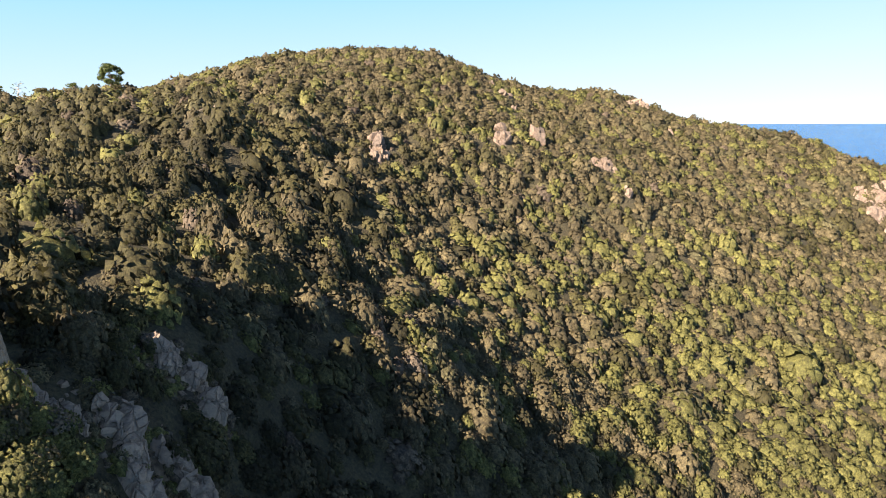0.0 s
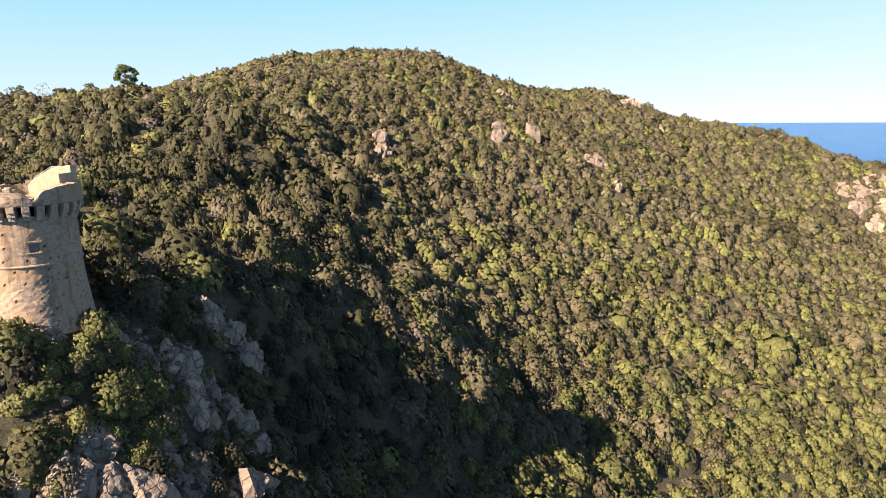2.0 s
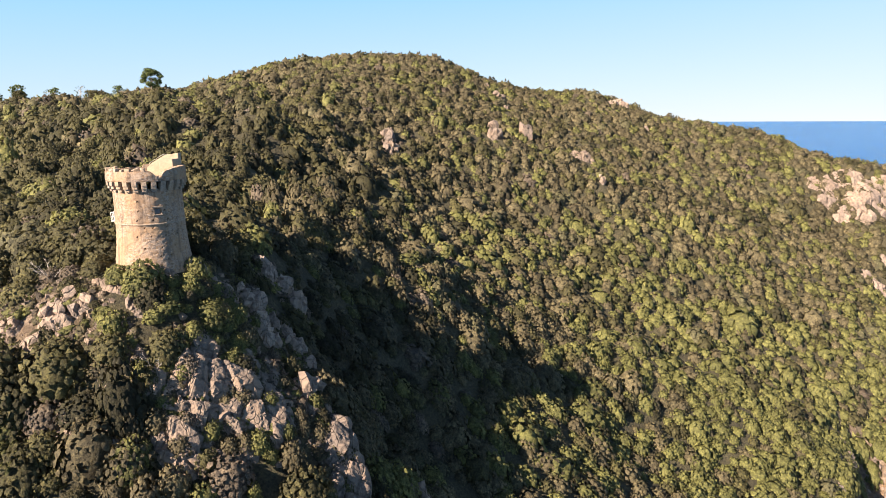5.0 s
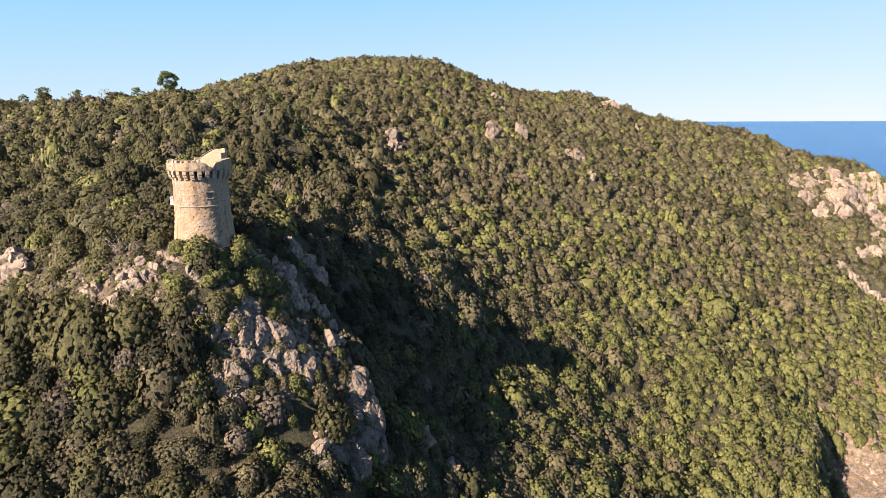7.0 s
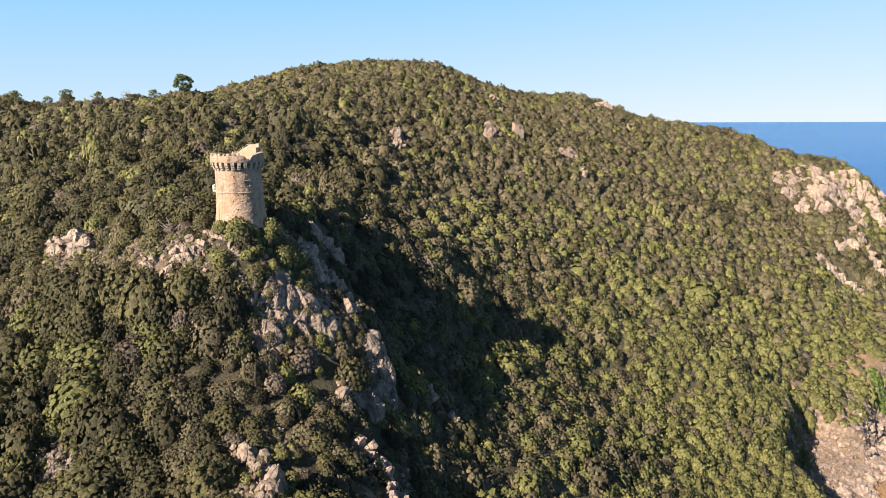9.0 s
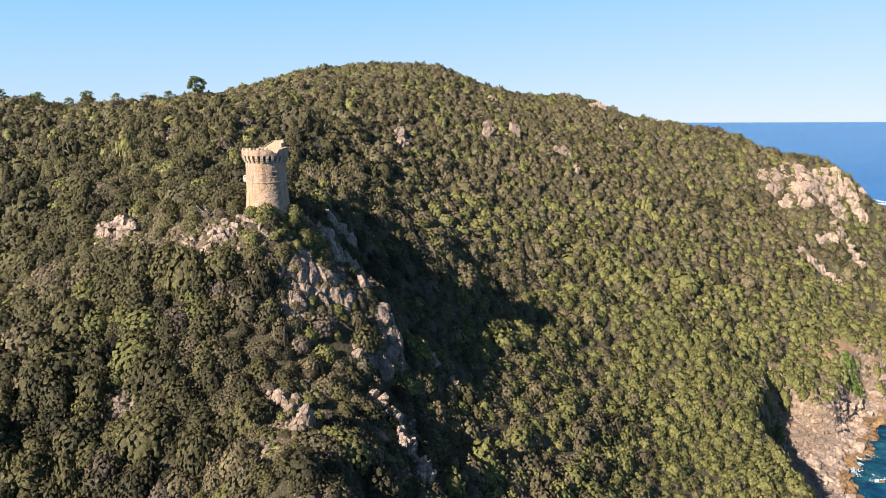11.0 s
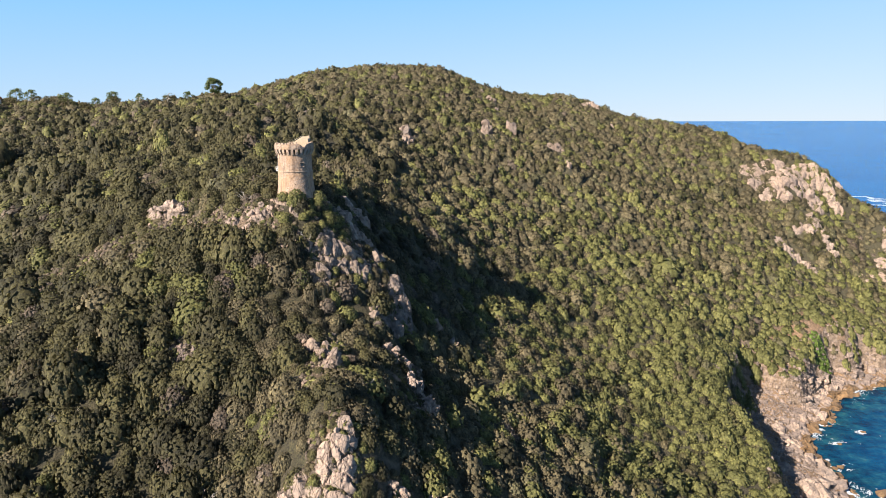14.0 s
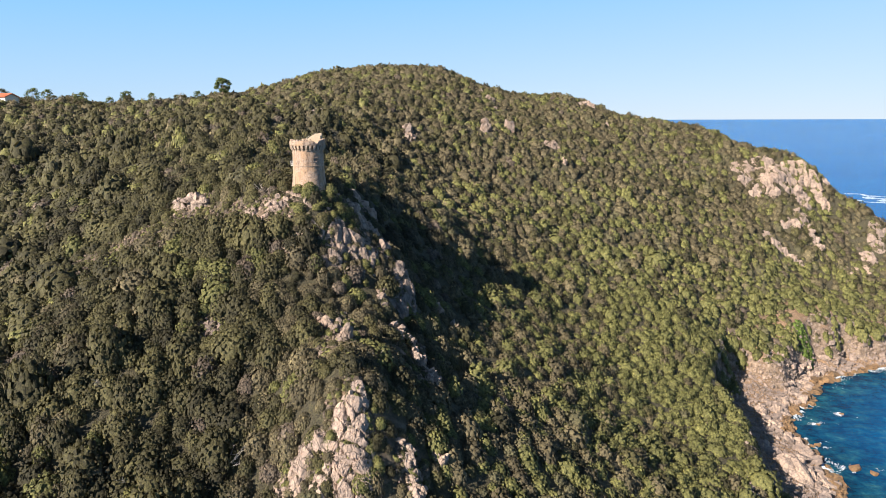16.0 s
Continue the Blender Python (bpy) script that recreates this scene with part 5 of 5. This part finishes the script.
for (x, y), shapes, grade in ((FAR, far_shapes, 0), (MIDDLE, middle_shapes, 1), (NEAR, near_shapes, 2)):
    keep = (rng.random(len(x)) < cover(x, y)) & (np.where(near_spur(x, y), 2, np.where(middle(x, y), 1, 0)) == grade)
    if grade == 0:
        # outside the camera's view wedge most of them are left out
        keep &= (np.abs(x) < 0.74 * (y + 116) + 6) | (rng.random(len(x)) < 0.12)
    # taller, with deeper gaps, behind the spur's crest and low on its western side
    rank = np.clip(-x / 25, 0, 1) * np.clip((y - 62) / 14, 0, 1) * np.clip((165 - y) / 30, 0, 1) + np.clip((-40 - x) / 15, 0, 1) * np.clip((8 - y) / 20, 0, 1)
    keep &= rng.random(len(x)) < 1 - 0.22 * rank
    x, y, rank = x[keep], y[keep], rank[keep]
    if grade == 2:
        # the thicket on the crest before the tower
        a, d = rng.uniform(0, 6.28, 90), np.sqrt(rng.random(90))
        tx, ty = -29.5 + 6.5 * d * np.cos(a), 33.6 + 4.2 * d * np.sin(a)
        clear = np.hypot(tx + 35.1, ty - 37) > 5.2
        x, y, rank = np.concatenate([x, tx[clear]]), np.concatenate([y, ty[clear]]), np.concatenate([rank, 0 * tx[clear]])
    sort = sort_of(x, y)
    wide = np.exp(rng.normal(0.0, 0.26, len(x))) * (4.2, 3.85, 3.75)[grade]
    tall = wide * rng.uniform(0.42, 0.80, len(x)) * (0.92, 1.0, 1.1)[grade] * np.where((rng.random(len(x)) < 0.08) & (y < 200), 1.4, 1.0)
    tall = tall * (1 + 0.25 * value_noise(x / 6, y / 6, 52))
    tall = tall * (1 + rank * rng.uniform(0.0, 0.7, len(x)))
    # low on the windy crest round the tower
    crest = np.exp(-((x + 30) / 9) ** 2 - ((y - 33) / 7) ** 2)
    wide, tall = wide * (1 - 0.42 * crest), tall * (1 - 0.48 * crest)
    # on the sunny western slope they are larger and stand apart
    west = np.clip((-34 - x) / 10, 0, 1) * np.clip((75 - y) / 25, 0, 1)
    wide, tall = wide * (1 + west * rng.uniform(0.1, 0.55, len(x))), tall * (1 + west * rng.uniform(0.0, 0.6, len(x)))
    # and smaller where they grow against rock
    rock = np.zeros(len(x))
    for cx, cy, rx, ry, thick in BARE + CRAGS:
        rock = np.maximum(rock, np.clip((2.0 - np.hypot((x - cx) / rx, (y - cy) / ry)) / 0.7, 0, 1))
    rock = np.where(x > 120, 0.6 * rock, rock)
    wide, tall = wide * (1 - 0.45 * rock), tall * (1 - 0.5 * rock)
    if grade == 2:
        alone = np.where(np.hypot(x + 27, (y - 27) * 0.8) < 13)[0][:130]
        single_shrubs(x[alone], y[alone], wide[alone], tall[alone], sort[alone])
        rest = np.ones(len(x), bool)
        rest[alone] = False
        x, y, wide, tall, sort = x[rest], y[rest], wide[rest], tall[rest], sort[rest]
    for i, (name, label, mat) in enumerate(SORTS):
        w = sort == i
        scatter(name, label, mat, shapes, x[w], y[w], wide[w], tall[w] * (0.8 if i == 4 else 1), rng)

# the scrub goes on round the headland's southern end
x, y = bushes(-240, 110, -108, -40, 4.0)
keep = (inland(x, y) > 24) & (rng.random(len(x)) < 0.9)
x, y = x[keep], y[keep]
sort = np.minimum(sort_of(x, y), 2)
for i in range(3):
    w = sort == i
    scatter(SORTS[i][0], SORTS[i][1], SORTS[i][2], far_shapes, x[w], y[w], rng.uniform(5.5, 7.5, w.sum()), rng.uniform(2.2, 3.2, w.sum()), rng)
x, y = rng.uniform(-240, 100, 16000), rng.uniform(-125, 20, 16000)
keep = (inland(x, y) > -1.5) & (inland(x, y) < 22)
x, y = x[keep], y[keep]
rubble("south_shore_rubble", "tumbled granite blocks along the southern shore", GRANITE_PINK, np.stack([x, y, height(x, y), 0.35 + 2.0 * rng.random(len(x)) ** 3], 1), 12)

# small bushes rooted in the cracks of the crags
ledge_x, ledge_y = [], []
for cx, cy, rx, ry, thick in BARE[:12]:
    n = int(3 + rx * ry * 0.75)
    a, d = rng.uniform(0, 6.28, n), np.sqrt(rng.random(n)) * 1.3
    ledge_x, ledge_y = np.concatenate([ledge_x, cx + rx * d * np.cos(a)]), np.concatenate([ledge_y, cy + ry * d * np.sin(a)])
pick = rng.integers(0, 3, len(ledge_x))
for i in range(3):
    w = pick == i
    wide = rng.uniform(0.8, 2.3, w.sum())
    scatter("ledge_scrub", "small " + ("dark", "olive", "yellow green")[i] + " bushes rooted in the crag", (LEAF_DARK, LEAF_OLIVE, LEAF_BRIGHT)[i], near_shapes, ledge_x[w], ledge_y[w], wide, wide * 0.7, rng, sink=0.1, rooted=True)

a, d = rng.uniform(0, 6.28, 180), np.sqrt(rng.random(180))
for i, (cx, cy, rx, ry) in enumerate(((172, 235, 14, 9), (198, 238, 11, 8), (182, 206, 12, 9))):
    w = slice(i * 60, i * 60 + 60)
    wide = rng.uniform(2.0, 4.6, 60)
    scatter("cliff_scrub", "olive green bushes rooted in the headland's cliff", (LEAF_OLIVE, LEAF_BRIGHT, LEAF_DARK)[i], middle_shapes, cx + rx * d[w] * np.cos(a[w]), cy + ry * d[w] * np.sin(a[w]), wide, wide * 0.6, rng, sink=0.1, rooted=True)

# the bushes that stand out on the main crag and the pinnacle
for sort, wide, places in ((0, 4.0, [(-30, 27.4), (-34.5, 25.6)]), (2, 2.6, [(-20.1, 30.3), (-24.5, 24.7), (-27.8, 27.0), (-18, 29)]), (1, 3.0, [(-31.8, 23.5), (-29.3, 22.8), (-22.6, 28.6)]), (4, 2.2, [(-26.7, 23.6), (-20.8, 34.6)]), (2, 3.2, [(-15, -25.2), (-13.4, -23.6), (-12.4, -17.4), (-20.4, 26.4)]), (1, 2.4, [(-20.2, -22.6), (-23.6, -22.2), (-11.2, -19.4), (-19.6, 33.2)]), (0, 2.8, [(-10.6, -21.6), (-13, -20.2), (-23.2, 31.2)])):
    x, y = np.array(places, float).T
    size = wide * rng.uniform(0.75, 1.1, len(x))
    single_shrubs(x, y, size, size * 0.7, np.full(len(x), sort))

# low dry plants and loose stones over the bare places on the spur
low_x, low_y, stone_x, stone_y = [], [], [], []
for cx, cy, rx, ry, thick in BARE:
    n = int(12 + rx * ry * 9.0)
    a, d = rng.uniform(0, 6.28, n), np.sqrt(rng.random(n)) * 1.35
    low_x, low_y = np.concatenate([low_x, cx + rx * d * np.cos(a)]), np.concatenate([low_y, cy + ry * d * np.sin(a)])
    n = int(30 + rx * ry * 10)
    a, d = rng.uniform(0, 6.28, n), np.sqrt(rng.random(n)) * 1.5
    stone_x, stone_y = np.concatenate([stone_x, cx + rx * d * np.cos(a)]), np.concatenate([stone_y, cy + ry * d * np.sin(a)])
clear = np.hypot(low_x + 35, low_y - 37) > 4.6
low_x, low_y = low_x[clear], low_y[clear]
pick = rng.integers(0, 3, len(low_x))
for i, (name, label, mat) in enumerate((("dry_plants", "low dry grey brown plants between the rocks", LEAF_DRY), ("low_plants", "low olive plants between the rocks", LEAF_OLIVE), ("green_plants", "low green plants between the rocks", LEAF_BRIGHT))):
    w = pick == i
    scatter(name, label, mat, low_shapes, low_x[w], low_y[w], rng.uniform(0.7, 1.7, w.sum()), rng.uniform(0.35, 0.8, w.sum()), rng, rooted=True)
clear = np.hypot(stone_x + 35, stone_y - 37) > 4.6
stone_x, stone_y = stone_x[clear], stone_y[clear]
rubble("scree", "small loose granite stones on the bare spur", GRANITE, np.stack([stone_x, stone_y, height(stone_x, stone_y), 0.12 + 0.75 * rng.random(len(stone_x)) ** 3], 1), 9)

# the green turf above the cove
a, d = rng.uniform(0, 6.28, 300), np.sqrt(rng.random(300))
turf_x, turf_y = 148 + 4.5 * d * np.cos(a), 135.5 + 4.0 * d * np.sin(a)
turf_x, turf_y = np.where(np.arange(300) > 180, 183 + 14 * d * np.cos(a), turf_x), np.where(np.arange(300) > 180, 156 + 6 * d * np.sin(a), turf_y)
scatter("turf", "bright green grassy turf above the cove", LEAF_TURF, low_shapes, turf_x, turf_y, rng.uniform(1.4, 2.4, 300), rng.uniform(0.25, 0.5, 300), rng)
